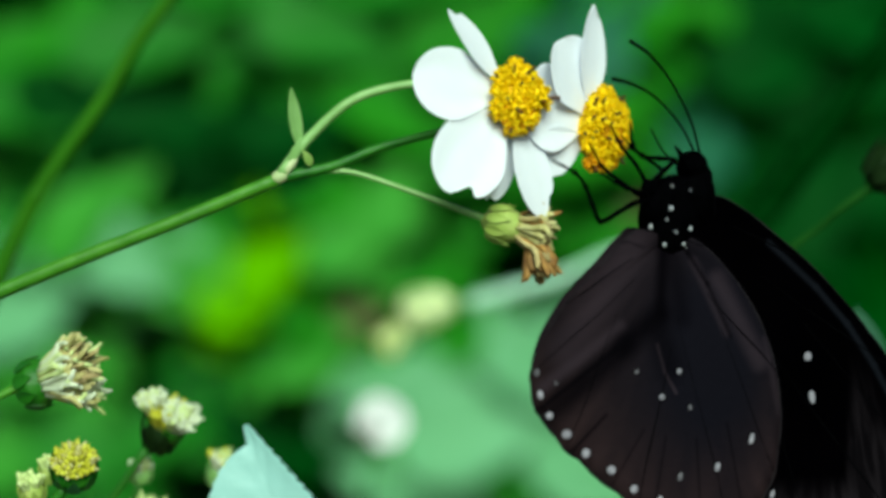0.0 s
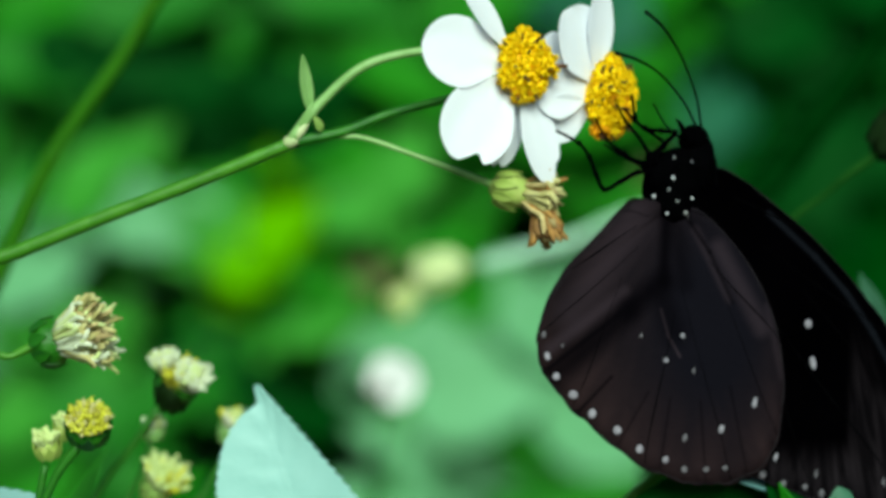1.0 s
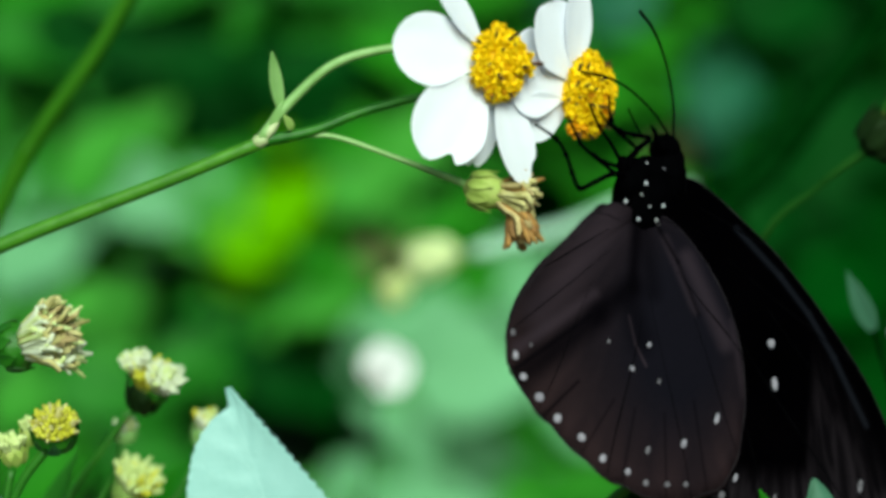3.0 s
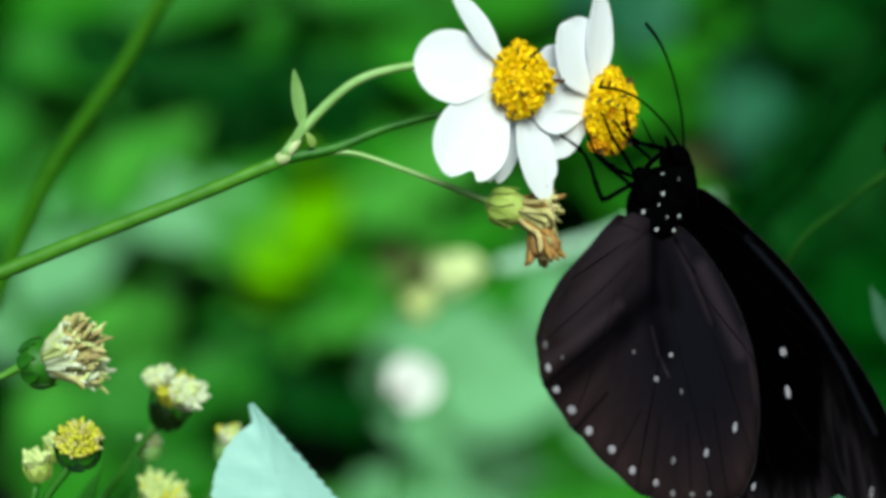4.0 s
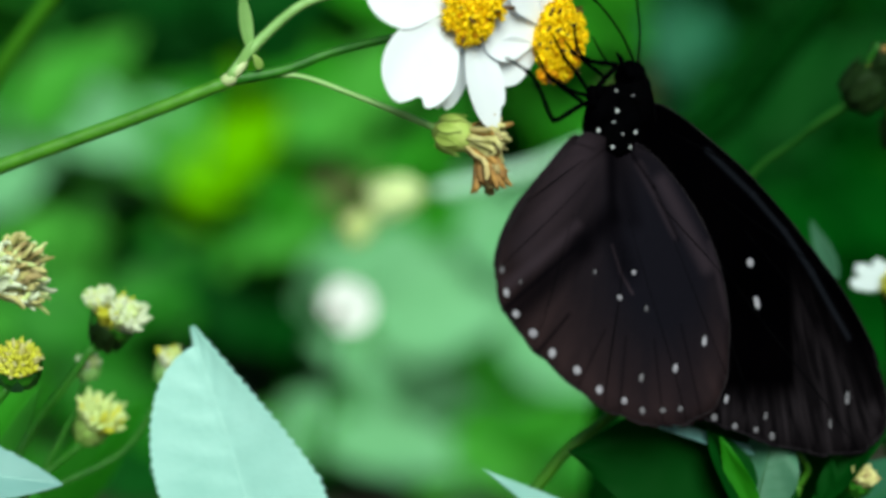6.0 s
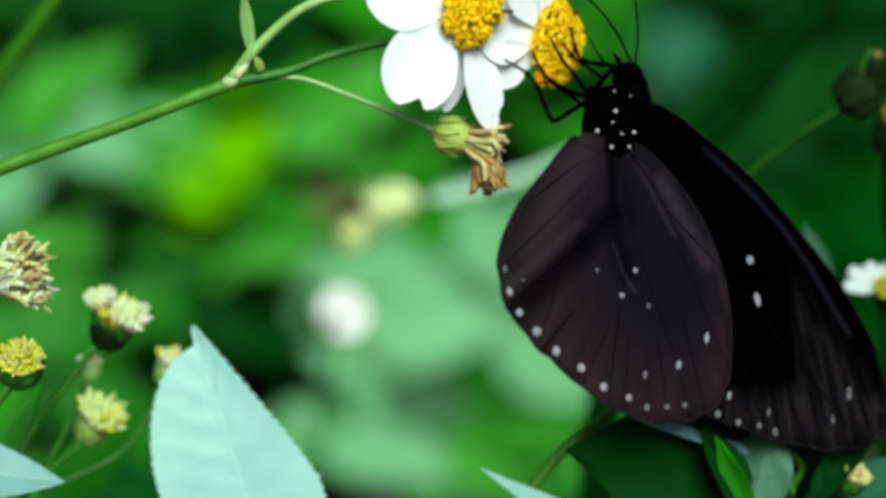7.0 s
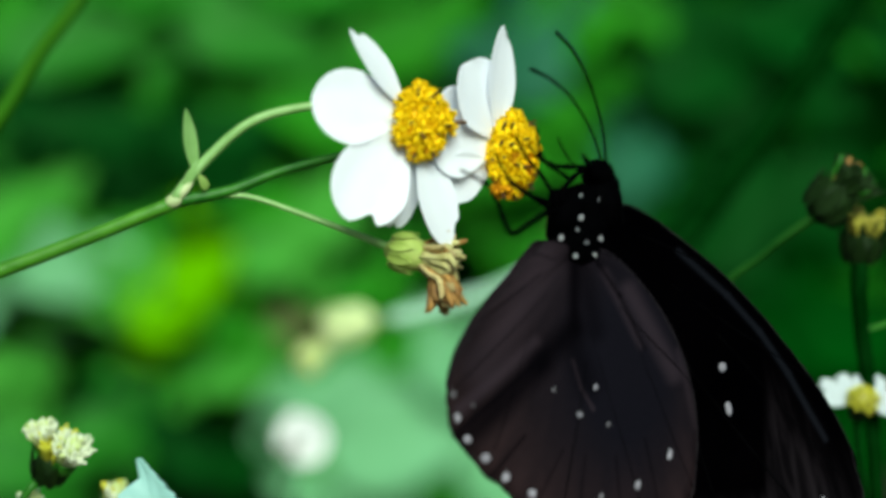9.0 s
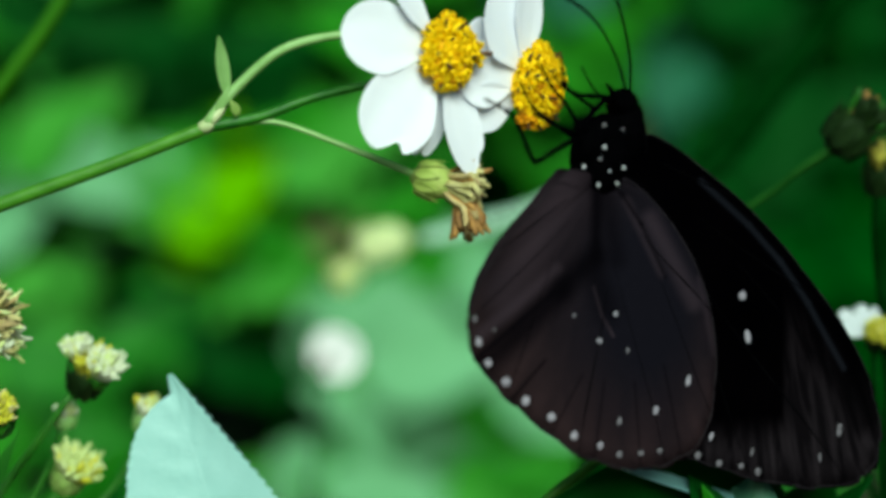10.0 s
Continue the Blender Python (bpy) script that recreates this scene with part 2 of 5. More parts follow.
# scale patterns of the hindwing, with crease and fold shade painted in: ends in mm, half width, strength
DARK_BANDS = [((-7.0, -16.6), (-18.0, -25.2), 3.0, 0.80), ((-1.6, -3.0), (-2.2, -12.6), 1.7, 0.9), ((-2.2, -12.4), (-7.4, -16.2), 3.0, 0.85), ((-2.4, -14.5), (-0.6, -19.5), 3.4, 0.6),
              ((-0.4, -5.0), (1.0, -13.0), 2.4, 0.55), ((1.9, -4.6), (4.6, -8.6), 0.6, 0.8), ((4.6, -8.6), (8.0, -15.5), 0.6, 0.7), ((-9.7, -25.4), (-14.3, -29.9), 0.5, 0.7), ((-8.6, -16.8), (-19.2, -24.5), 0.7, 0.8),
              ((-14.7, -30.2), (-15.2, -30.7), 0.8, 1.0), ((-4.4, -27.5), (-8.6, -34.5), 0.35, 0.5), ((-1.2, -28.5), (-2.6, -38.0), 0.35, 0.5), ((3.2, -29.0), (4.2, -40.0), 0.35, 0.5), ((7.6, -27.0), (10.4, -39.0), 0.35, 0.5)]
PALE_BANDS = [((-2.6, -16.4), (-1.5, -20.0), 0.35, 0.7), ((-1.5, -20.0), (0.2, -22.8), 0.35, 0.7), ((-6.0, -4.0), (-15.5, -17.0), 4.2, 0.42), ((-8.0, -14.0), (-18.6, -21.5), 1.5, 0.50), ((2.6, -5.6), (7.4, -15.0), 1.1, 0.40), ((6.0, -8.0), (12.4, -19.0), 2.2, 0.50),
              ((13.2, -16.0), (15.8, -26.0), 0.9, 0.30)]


def hindwing_material():
    """Brown scales streaked along the veins, bluish black round the middle cell, paler towards the margin."""
    m = surface("hindwing_brown", (0.0062, 0.0044, 0.0054), (0.0140, 0.0090, 0.0108), 0.8, 70, 0.3, 900, spec=0.0)
    n, ln = m.node_tree.nodes, m.node_tree.links
    bsdf = n["Principled BSDF"]
    calc = node_calc(m)
    mottle = bsdf.inputs["Base Color"].links[0].from_socket
    x, z, far, streak = fan_streaks(m, -0.0009, -0.0026, 7.0, 0.34, 0.60)
    body = blend(m, calc("ADD", calc("MULTIPLY", streak, 0.40), 0.60), (0.0040, 0.0034, 0.0046), mottle)
    band = n.new("ShaderNodeMapRange")
    band.inputs["From Min"].default_value, band.inputs["From Max"].default_value = 0.020, 0.037
    ln.new(far, band.inputs["Value"])
    out = blend(m, calc("MULTIPLY", calc("MULTIPLY", band.outputs["Result"], calc("ADD", calc("MULTIPLY", streak, 0.5), 0.5)), 0.55), body, (0.0410, 0.0225, 0.0235))
    mp = n.new("ShaderNodeMapping")
    mp.inputs["Location"].default_value = (-0.26, 0, 0.62)
    mp.inputs["Scale"].default_value = (52, 0, 34)
    co = n.new("ShaderNodeTexCoord")
    ln.new(co.outputs["Object"], mp.inputs["Vector"])
    cell = n.new("ShaderNodeTexGradient")
    cell.gradient_type = "SPHERICAL"
    ln.new(mp.outputs["Vector"], cell.inputs["Vector"])
    out = blend(m, calc("MULTIPLY", cell.outputs["Fac"], 1.4, True), out, (0.0046, 0.0042, 0.0068))
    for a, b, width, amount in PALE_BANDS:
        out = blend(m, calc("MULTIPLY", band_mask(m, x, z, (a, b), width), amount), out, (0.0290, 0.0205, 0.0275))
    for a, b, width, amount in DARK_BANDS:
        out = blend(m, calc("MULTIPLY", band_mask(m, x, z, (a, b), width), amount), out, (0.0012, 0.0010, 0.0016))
    ln.new(out, bsdf.inputs["Base Color"])
    return m


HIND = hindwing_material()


def forewing_material():
    """Velvet black inside, brown-grey scales in streaks on the outer and hind margins."""
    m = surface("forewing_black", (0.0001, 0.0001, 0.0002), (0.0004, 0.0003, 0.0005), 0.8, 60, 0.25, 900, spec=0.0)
    n, ln = m.node_tree.nodes, m.node_tree.links
    bsdf = n["Principled BSDF"]
    calc = node_calc(m)
    inner = bsdf.inputs["Base Color"].links[0].from_socket
    x, z, far, streak = fan_streaks(m, 0.016, 0.030, 34.0, 0.40, 0.68)
    steps = []
    down = calc("MULTIPLY", z, -1.0)
    inset = calc("SUBTRACT", down, calc("MULTIPLY", x, 1.05))
    for value, low, high in ((x, 0.0262, 0.0282), (down, 0.0345, 0.0400), (inset, -0.0130, 0.0060)):
        span = n.new("ShaderNodeMapRange")
        span.interpolation_type = "SMOOTHSTEP"
        span.inputs["From Min"].default_value, span.inputs["From Max"].default_value = low, high
        ln.new(value, span.inputs["Value"])
        steps.append(span.outputs["Result"])
    # a thin grey-blue highlight is painted just inside the front edge
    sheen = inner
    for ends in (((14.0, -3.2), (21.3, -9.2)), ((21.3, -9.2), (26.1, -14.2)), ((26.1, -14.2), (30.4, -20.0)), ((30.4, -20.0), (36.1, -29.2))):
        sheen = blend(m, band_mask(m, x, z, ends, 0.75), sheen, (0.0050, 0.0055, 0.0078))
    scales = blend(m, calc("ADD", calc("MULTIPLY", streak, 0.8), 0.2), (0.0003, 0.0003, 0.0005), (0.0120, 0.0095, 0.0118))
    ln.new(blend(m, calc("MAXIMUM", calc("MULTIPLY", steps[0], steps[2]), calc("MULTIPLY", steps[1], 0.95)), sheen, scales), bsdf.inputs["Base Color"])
    return m


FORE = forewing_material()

# ---- shape helpers; plan numbers are in millimetres ----


def V(x, y, z):
    return Vector((x, y, z)) * MM


def part(name, bm, material, parent=None, label="", matrix=None, smooth=True):
    """Link a bmesh as one mesh object under a thing or part."""
    me = bpy.data.meshes.new(name)
    bmesh.ops.recalc_face_normals(bm, faces=bm.faces)
    for f in bm.faces:
        f.smooth = smooth
    bm.to_mesh(me)
    bm.free()
    for m in material if isinstance(material, (list, tuple)) else (material,):
        me.materials.append(m)
    ob = new(name, me)
    ob.parent = parent
    if matrix is not None:
        ob.matrix_basis = matrix
    if label:
        ob["label"] = label
    return ob


def share(name, me, parent, matrix):
    ob = new(name, me)
    ob.parent = parent
    ob.matrix_basis = matrix
    return ob


def thing(name, label, category, group="", place=(0, 0, 0)):
    ob = new(name)
    ob.empty_display_size = 0.005
    ob.location = place
    return tagged(ob, label, category, group)


def spline(pts, n):
    """Catmull-Rom points through pts, n steps a span."""
    p = [Vector(a) for a in pts]
    p = [p[0] * 2 - p[1]] + p + [p[-1] * 2 - p[-2]]
    out = []
    for i in range(1, len(p) - 2):
        for k in range(n):
            t = k / n
            out.append(0.5 * (2 * p[i] + (p[i + 1] - p[i - 1]) * t + (2 * p[i - 1] - 5 * p[i] + 4 * p[i + 1] - p[i + 2]) * t * t
                              + (3 * p[i] - p[i - 1] - 3 * p[i + 1] + p[i + 2]) * t ** 3))
    out.append(p[-2].copy())
    return out


def tube(bm, pts, radii, seg=8, steps=5, mat=0, ridge=0.0):
    """A round stalk through pts (metres), radii at each point, closed at both ends."""
    line = spline(pts, steps)
    n = len(line)
    rings, side = [], None
    for i, c in enumerate(line):
        d = (line[min(i + 1, n - 1)] - line[max(i - 1, 0)]).normalized()
        if side is None:
            side = d.orthogonal().normalized()
        side = (side - d * side.dot(d)).normalized()
        up = d.cross(side)
        f = i / (n - 1) * (len(radii) - 1)
        a = min(int(f), len(radii) - 2) if len(radii) > 1 else 0
        r = radii[a] + (radii[min(a + 1, len(radii) - 1)] - radii[a]) * (f - a)
        rings.append([bm.verts.new(c + (side * math.cos(2 * math.pi * k / seg) + up * math.sin(2 * math.pi * k / seg))
                                   * r * (1 + ridge * (k % 2))) for k in range(seg)])
    for a, b in zip(rings, rings[1:]):
        for k in range(seg):
            bm.faces.new((a[k], a[(k + 1) % seg], b[(k + 1) % seg], b[k])).material_index = mat
    bm.faces.new(rings[0]).material_index = mat
    bm.faces.new(rings[-1][::-1]).material_index = mat


def sheet(bm, fn, nu, nv, thick, mat=0):
    """A thin plate with real thickness over fn(u, v), u and v from 0 to 1."""
    p = [[Vector(fn(i / nu, j / nv)) for j in range(nv + 1)] for i in range(nu + 1)]
    top, low = [], []
    for i in range(nu + 1):
        rt, rl = [], []
        for j in range(nv + 1):
            a = p[min(i + 1, nu)][j] - p[max(i - 1, 0)][j]
            b = p[i][min(j + 1, nv)] - p[i][max(j - 1, 0)]
            nrm = a.cross(b)
            nrm = nrm.normalized() if nrm.length > 1e-14 else Vector((0, 0, 1))
            h = thick * (0.5 if 0 < i < nu and 0 < j < nv else 0.22)
            rt.append(bm.verts.new(p[i][j] + nrm * h))
            rl.append(bm.verts.new(p[i][j] - nrm * h))
        top.append(rt)
        low.append(rl)
    for i in range(nu):
        for j in range(nv):
            bm.faces.new((top[i][j], top[i + 1][j], top[i + 1][j + 1], top[i][j + 1])).material_index = mat
            bm.faces.new((low[i][j], low[i][j + 1], low[i + 1][j + 1], low[i + 1][j])).material_index = mat
    rim = [(i, 0) for i in range(nu)] + [(nu, j) for j in range(nv)] + [(i, nv) for i in range(nu, 0, -1)] + [(0, j) for j in range(nv, 0, -1)]
    for (a, b), (c, d) in zip(rim, rim[1:] + rim[:1]):
        side = bm.faces.new((top[a][b], low[a][b], low[c][d], top[c][d]))
        side.material_index = mat
        for e in side.edges:
            e.smooth = False


def ball(bm, centre, size, seg=12, rings=8, mat=0, turn=None):
    """An egg of the given half sizes."""
    m = Matrix.Translation(centre) @ (turn or Matrix()) @ Matrix.Diagonal((*size, 1))
    made = bmesh.ops.create_uvsphere(bm, u_segments=seg, v_segments=rings, radius=1, matrix=m)
    for f in {f for v in made["verts"] for f in v.link_faces}:
        f.material_index = mat


def aim(origin, along, normal):
    """Pose at origin: local y runs along, local z towards normal."""
    y = Vector(along).normalized()
    z = Vector(normal)
    z = (z - y * z.dot(y)).normalized()
    x = y.cross(z)
    m = Matrix((x, y, z)).transposed().to_4x4()
    m.translation = origin
    return m


def leaf_fn(length, width, fold=0.18, droop=0.25, teeth=0, wave=0.0, tip=1.0, skew=0.0, seed=0.0, mid=0.72):
    """Blade in local space: y from base to tip, z up; pointed tip, toothed rim, folded along the midrib."""
    def fn(u, v):
        w = 2 * v - 1
        h = math.sin(math.pi * min(1.0, (0.03 + 0.97 * u)) ** mid) ** (0.75 + 0.35 * tip * u)
        h = max(h, 0.015)
        if teeth and abs(w) > 0.99:
            h *= 1 + 0.036 * (1 - ((u * teeth) % 1.0) * 2) * min(1.0, 6 * (1 - u))
        x = 0.5 * width * h * w * (1 + skew * (1 if w > 0 else -1))
        z = fold * abs(x) - droop * length * u * u + wave * math.sin(9 * u + 3 * w + seed) * width * abs(w)
        z += 0.004 * width * math.cos(u * 44 - abs(w) * 7) * (1 - abs(w)) * min(1, 4 * abs(w))
        return (x, u * length, z)
    return fn


def leaf(name, parent, base, tip, normal, width, material, vein=None, teeth=0, fold=0.18, droop=0.12, wave=0.0, thick=0.25,
         nu=26, nv=10, label="", tipness=1.0, skew=0.0, seed=0.0, mid=0.72):
    """A leaf blade from base to tip (mm) with midrib, optional side veins."""
    b, t = V(*base), V(*tip)
    length = (t - b).length
    fn = leaf_fn(length, width * MM, fold, droop, teeth, wave, tipness, skew, seed, mid)
    bm = bmesh.new()
    sheet(bm, fn, nu, nv, thick * MM)
    m = aim(b, t - b, normal)
    ob = part(name, bm, material, parent, label, m)
    if vein:
        bm = bmesh.new()
        up = Vector((0, 0, thick * MM * 0.5))
        tube(bm, [Vector(fn(u, 0.5)) + up for u in (0, 0.25, 0.5, 0.75, 0.97)], [width * MM * 0.010, width * MM * 0.003], 6, 4)
        part("midrib", bm, vein, ob, "raised leaf midrib")
        for k in range(5):
            for s in (-1, 1):
                u0 = 0.10 + 0.14 * k
                bm = bmesh.new()
                tube(bm, [Vector(fn(u0 + 0.16 * q ** 0.8, 0.5 + s * 0.40 * q)) + up for q in (0.02, 0.35, 0.7, 1)],
                     [width * MM * 0.0025, width * MM * 0.001], 5, 3)
                part("side_vein", bm, material if teeth else vein, ob)
    return ob


GROUND = -300.0


def stalk(name, parent, pts, radii, material, seg=8, label="", ridge=0.0):
    bm = bmesh.new()
    tube(bm, [V(*p) for p in pts], [r * MM for r in radii], seg, 6, 0, ridge)
    return part(name, bm, material, parent, label)


# ---- ground ----
def build_ground():
    bm = bmesh.new()
    rnd = random.Random(3)
    ring = [(0.0, 1)] + [(r, 28) for r in (0.2, 0.45, 0.8, 1.3, 2.2, 4, 9, 25, 80, 400)]
    rows = []
    for r, n in ring:
        rows.append([bm.verts.new((r * math.cos(2 * math.pi * k / n), 0.4 + r * math.sin(2 * math.pi * k / n),
                                   GROUND * MM + (rnd.uniform(-0.012, 0.012) if 0 < r < 9 else 0))) for k in range(n)])
    for k in range(28):
        bm.faces.new((rows[0][0], rows[1][k], rows[1][(k + 1) % 28]))
    for a, b in zip(rows[1:], rows[2:]):
        for k in range(28):
            bm.faces.new((a[k], b[k], b[(k + 1) % 28], a[(k + 1) % 28]))
    tagged(part("ground", bm, SOIL), "dark bare soil under the plants", "ground", kind="structure")


# ---- flower heads ----
def petal_fn(length, width, notch=0.05, cup=0.2, bend=0.1, off=0.0, ripple=0.02, point=0.0):
    def fn(u, v):
        w = 2 * v - 1
        ragged = 1 - 0.10 * point * max(0.0, w) - 0.03 * point * math.sin(9 * w)
        u = 1 - (1 - u) ** 1.6
        if u < 0.56:
            q = u / 0.56
            h = 0.26 + 0.74 * (q * q * (3 - 2 * q)) ** 0.8
        else:
            h = max(0.03, math.sqrt(max(0.0, 1 - ((u - 0.56) / 0.44) ** 2.3)))
        h *= 1 - 0.55 * point * max(0.0, u - 0.35) / 0.65
        x = 0.5 * width * h * w
        y = length * (u * ragged - notch * 1.3 * max(0.0, u - 0.55) / 0.45 * math.exp(-((x / width - off * 0.5) / 0.10) ** 2))
        z = cup * abs(x) * abs(w) - bend * length * u * u + ripple * width * math.cos(w * 7) * (1 - 0.4 * u) * 0.35
        return (x, y, z)
    return fn


def floret_meshes(r, h, colour):
    """Three small five-lobed tubular florets with a dark anther column."""
    out = []
    for kind in range(3):
        bm = bmesh.new()
        open_up = (0.75, 1.0, 1.35)[kind]
        tube(bm, [Vector((0, 0, 0)), Vector((0, 0, h * 0.55)), Vector((0, 0, h * 0.85))], [r * 0.55, r * 0.62, r * 0.9 * open_up], 6, 2)
        for k in range(5):
            a = 2 * math.pi * k / 5
            d = Vector((math.cos(a), math.sin(a), 0))
            tube(bm, [d * r * 0.5 + Vector((0, 0, h * 0.78)), d * r * 1.05 * open_up + Vector((0, 0, h * (1.04 + 0.05 * (k % 2))))],
                 [r * 0.46, r * 0.30], 5, 1)
        if kind:
            tube(bm, [Vector((0, 0, h * 0.7)), Vector((0, 0, h * (1.30 if kind == 1 else 1.60)))], [r * 0.28, r * 0.22], 5, 1, 1)
        me = bpy.data.meshes.new("floret")
        for f in bm.faces:
            f.smooth = True
        bm.to_mesh(me)
        bm.free()
        me.materials.append(colour)
        me.materials.append(ANTHER)
        out.append(me)
    return out


def flower_head(plant, centre, facing, disc, petals, seed, florets=72, label="", squash=1.0):
    """Composite flower: domed disc carrying florets, petals under its rim, green cup behind."""
    rnd = random.Random(seed)
    n = Vector(facing).normalized()
    up = Vector((0, 0, 1))
    m = aim(V(*centre), up - n * up.dot(n), n)
    bm = bmesh.new()
    ball(bm, Vector((0, 0, -0.2 * MM)), (disc * MM * 0.96 * squash, disc * MM * 1.0, disc * MM * 0.76), 18, 10)
    head = part("flower_head", bm, POLLEN, plant, label, m)
    fresh, shade_side = (floret_meshes(0.95 * MM, 2.1 * MM, c) for c in (FLORET, FLORET_SHADE))
    for i in range(florets):
        f = math.sqrt((i + 0.5) / florets)
        a = i * 2.39996 + rnd.uniform(-0.12, 0.12)
        lat = f * 1.50
        d = Vector((math.sin(lat) * math.cos(a), math.sin(lat) * math.sin(a), math.cos(lat)))
        p = Vector((d.x * disc * 0.80 * squash, d.y * disc * 0.86, d.z * disc * 0.50 - 0.35)) * MM
        out = Vector((d.x, d.y, d.z + 0.35)) + Vector((rnd.uniform(-.34, .34), rnd.uniform(-.34, .34), 0))
        q = out.to_track_quat("Z", "Y").to_matrix().to_4x4()
        kind = 0 if f < 0.2 else rnd.choice((0, 0, 0, 0, 0, 1, 2))
        s = rnd.uniform(0.66, 1.02) * (0.85 if f < 0.25 else 1.0 if f < 0.8 else rnd.uniform(1.0, 1.3))
        # orange florets low on the disc paint its shaded lower side
        meshes = shade_side if rnd.random() < 0.06 - 0.35 * d.y else fresh
        share("floret", meshes[kind], head, Matrix.Translation(p) @ q @ pose(0, 0, 0, 0, 0, rnd.uniform(0, 360)) @ Matrix.Scale(s, 4))
    for angle, length, width, lift, twist, notch, off, bend, point, swing in petals:
        bm = bmesh.new()
        sheet(bm, petal_fn(length * MM, width * MM, notch, 0.10, bend, off, 0.010, point), 22, 16, 0.12 * MM)
        a = radians(angle)
        root = Vector((math.cos(a) * disc * 0.62, math.sin(a) * disc * 0.66, -0.9)) * MM
        a += radians(swing)
        along = Vector((math.cos(a) * math.cos(radians(lift)), math.sin(a) * math.cos(radians(lift)), math.sin(radians(lift))))
        nrm = Vector((-math.cos(a) * math.sin(radians(lift)), -math.sin(a) * math.sin(radians(lift)), math.cos(radians(lift))))
        part("petal", bm, PETAL, head, matrix=aim(root, along, nrm) @ pose(0, 0, 0, 0, twist, 0))
    bm = bmesh.new()
    tube(bm, [Vector((0, 0, -5.2 * MM)), Vector((0, 0, -3.4 * MM)), Vector((0, 0, -1.0 * MM))], [0.9 * MM, 2.6 * MM, disc * 0.72 * MM], 12, 4)
    cup = part("calyx", bm, SEPAL, head, "green cup of small bracts")
    for k in range(8):
        a = 2 * math.pi * k / 8
        bm = bmesh.new()
        d = Vector((math.cos(a), math.sin(a), 0))
        sheet(bm, leaf_fn(4.6 * MM, 1.5 * MM, 0.2, 0.1), 8, 4, 0.2 * MM)
        part("sepal", bm, SEPAL, cup, matrix=aim(d * 1.2 * MM + Vector((0, 0, -4.6 * MM)), d * 0.8 + Vector((0, 0, 1.0)), d))
    return head, m


def tuft(parent, name, centre, facing, cup, florets, spread, length, materials, seed, cup_material=SEPAL, width=0.45, curl=0.25, label="", flat=1.0, sepal=1.15, rim=()):
    """Bud or seed head: tapered green cup with a brush of florets, each a small bent tube."""
    rnd = random.Random(seed)
    n = Vector(facing).normalized()
    m = aim(V(*centre), n.orthogonal(), n)
    bm = bmesh.new()
    r, h = cup
    tube(bm, [Vector((0, 0, -h * MM)), Vector((0, 0, -0.72 * h * MM)), Vector((0, 0, -0.3 * h * MM)), Vector((0, 0, 0.12 * h * MM))],
         [0.30 * r * MM, 0.92 * r * MM, 1.04 * r * MM, 0.78 * r * MM], 14, 4)
    head = part(name, bm, cup_material, parent, label, m)
    for k in range(9):
        a = 2 * math.pi * k / 9 + 0.2
        d = Vector((math.cos(a), math.sin(a), 0))
        bm = bmesh.new()
        sheet(bm, leaf_fn(h * sepal * MM, r * 0.62 * MM, 0.25, 0.05), 8, 4, 0.18 * MM)
        part("sepal", bm, cup_material, head, matrix=aim(d * 0.85 * r * MM + Vector((0, 0, -0.85 * h * MM)), d * 0.28 + Vector((0, 0, 1)), d))
    for i in range(florets):
        f = math.sqrt((i + 0.5) / florets)
        a = i * 2.39996
        d = Vector((math.cos(a) * flat, math.sin(a), 0))
        root = d * f * r * 0.72 * MM
        out = (d * f * spread + Vector((0, 0, 1)) + Vector((rnd.uniform(-.18, .18), rnd.uniform(-.18, .18), 0))).normalized()
        L = length * MM * rnd.uniform(0.72, 1.15)
        side = Vector((rnd.uniform(-1, 1), rnd.uniform(-1, 1), rnd.uniform(-.4, .4))) * curl * L
        bm = bmesh.new()
        w = width * MM * rnd.uniform(0.8, 1.2)
        tube(bm, [root, root + out * L * 0.45 + side * 0.3, root + out * L * 0.8 + side * 0.2, root + out * L + side], [w * 0.7, w * 0.8, w * 1.1, w * 0.5], 5, 2)
        pick = rim if rim and f > 0.72 else materials
        part("floret", bm, pick[rnd.randrange(len(pick))], head)
    return head


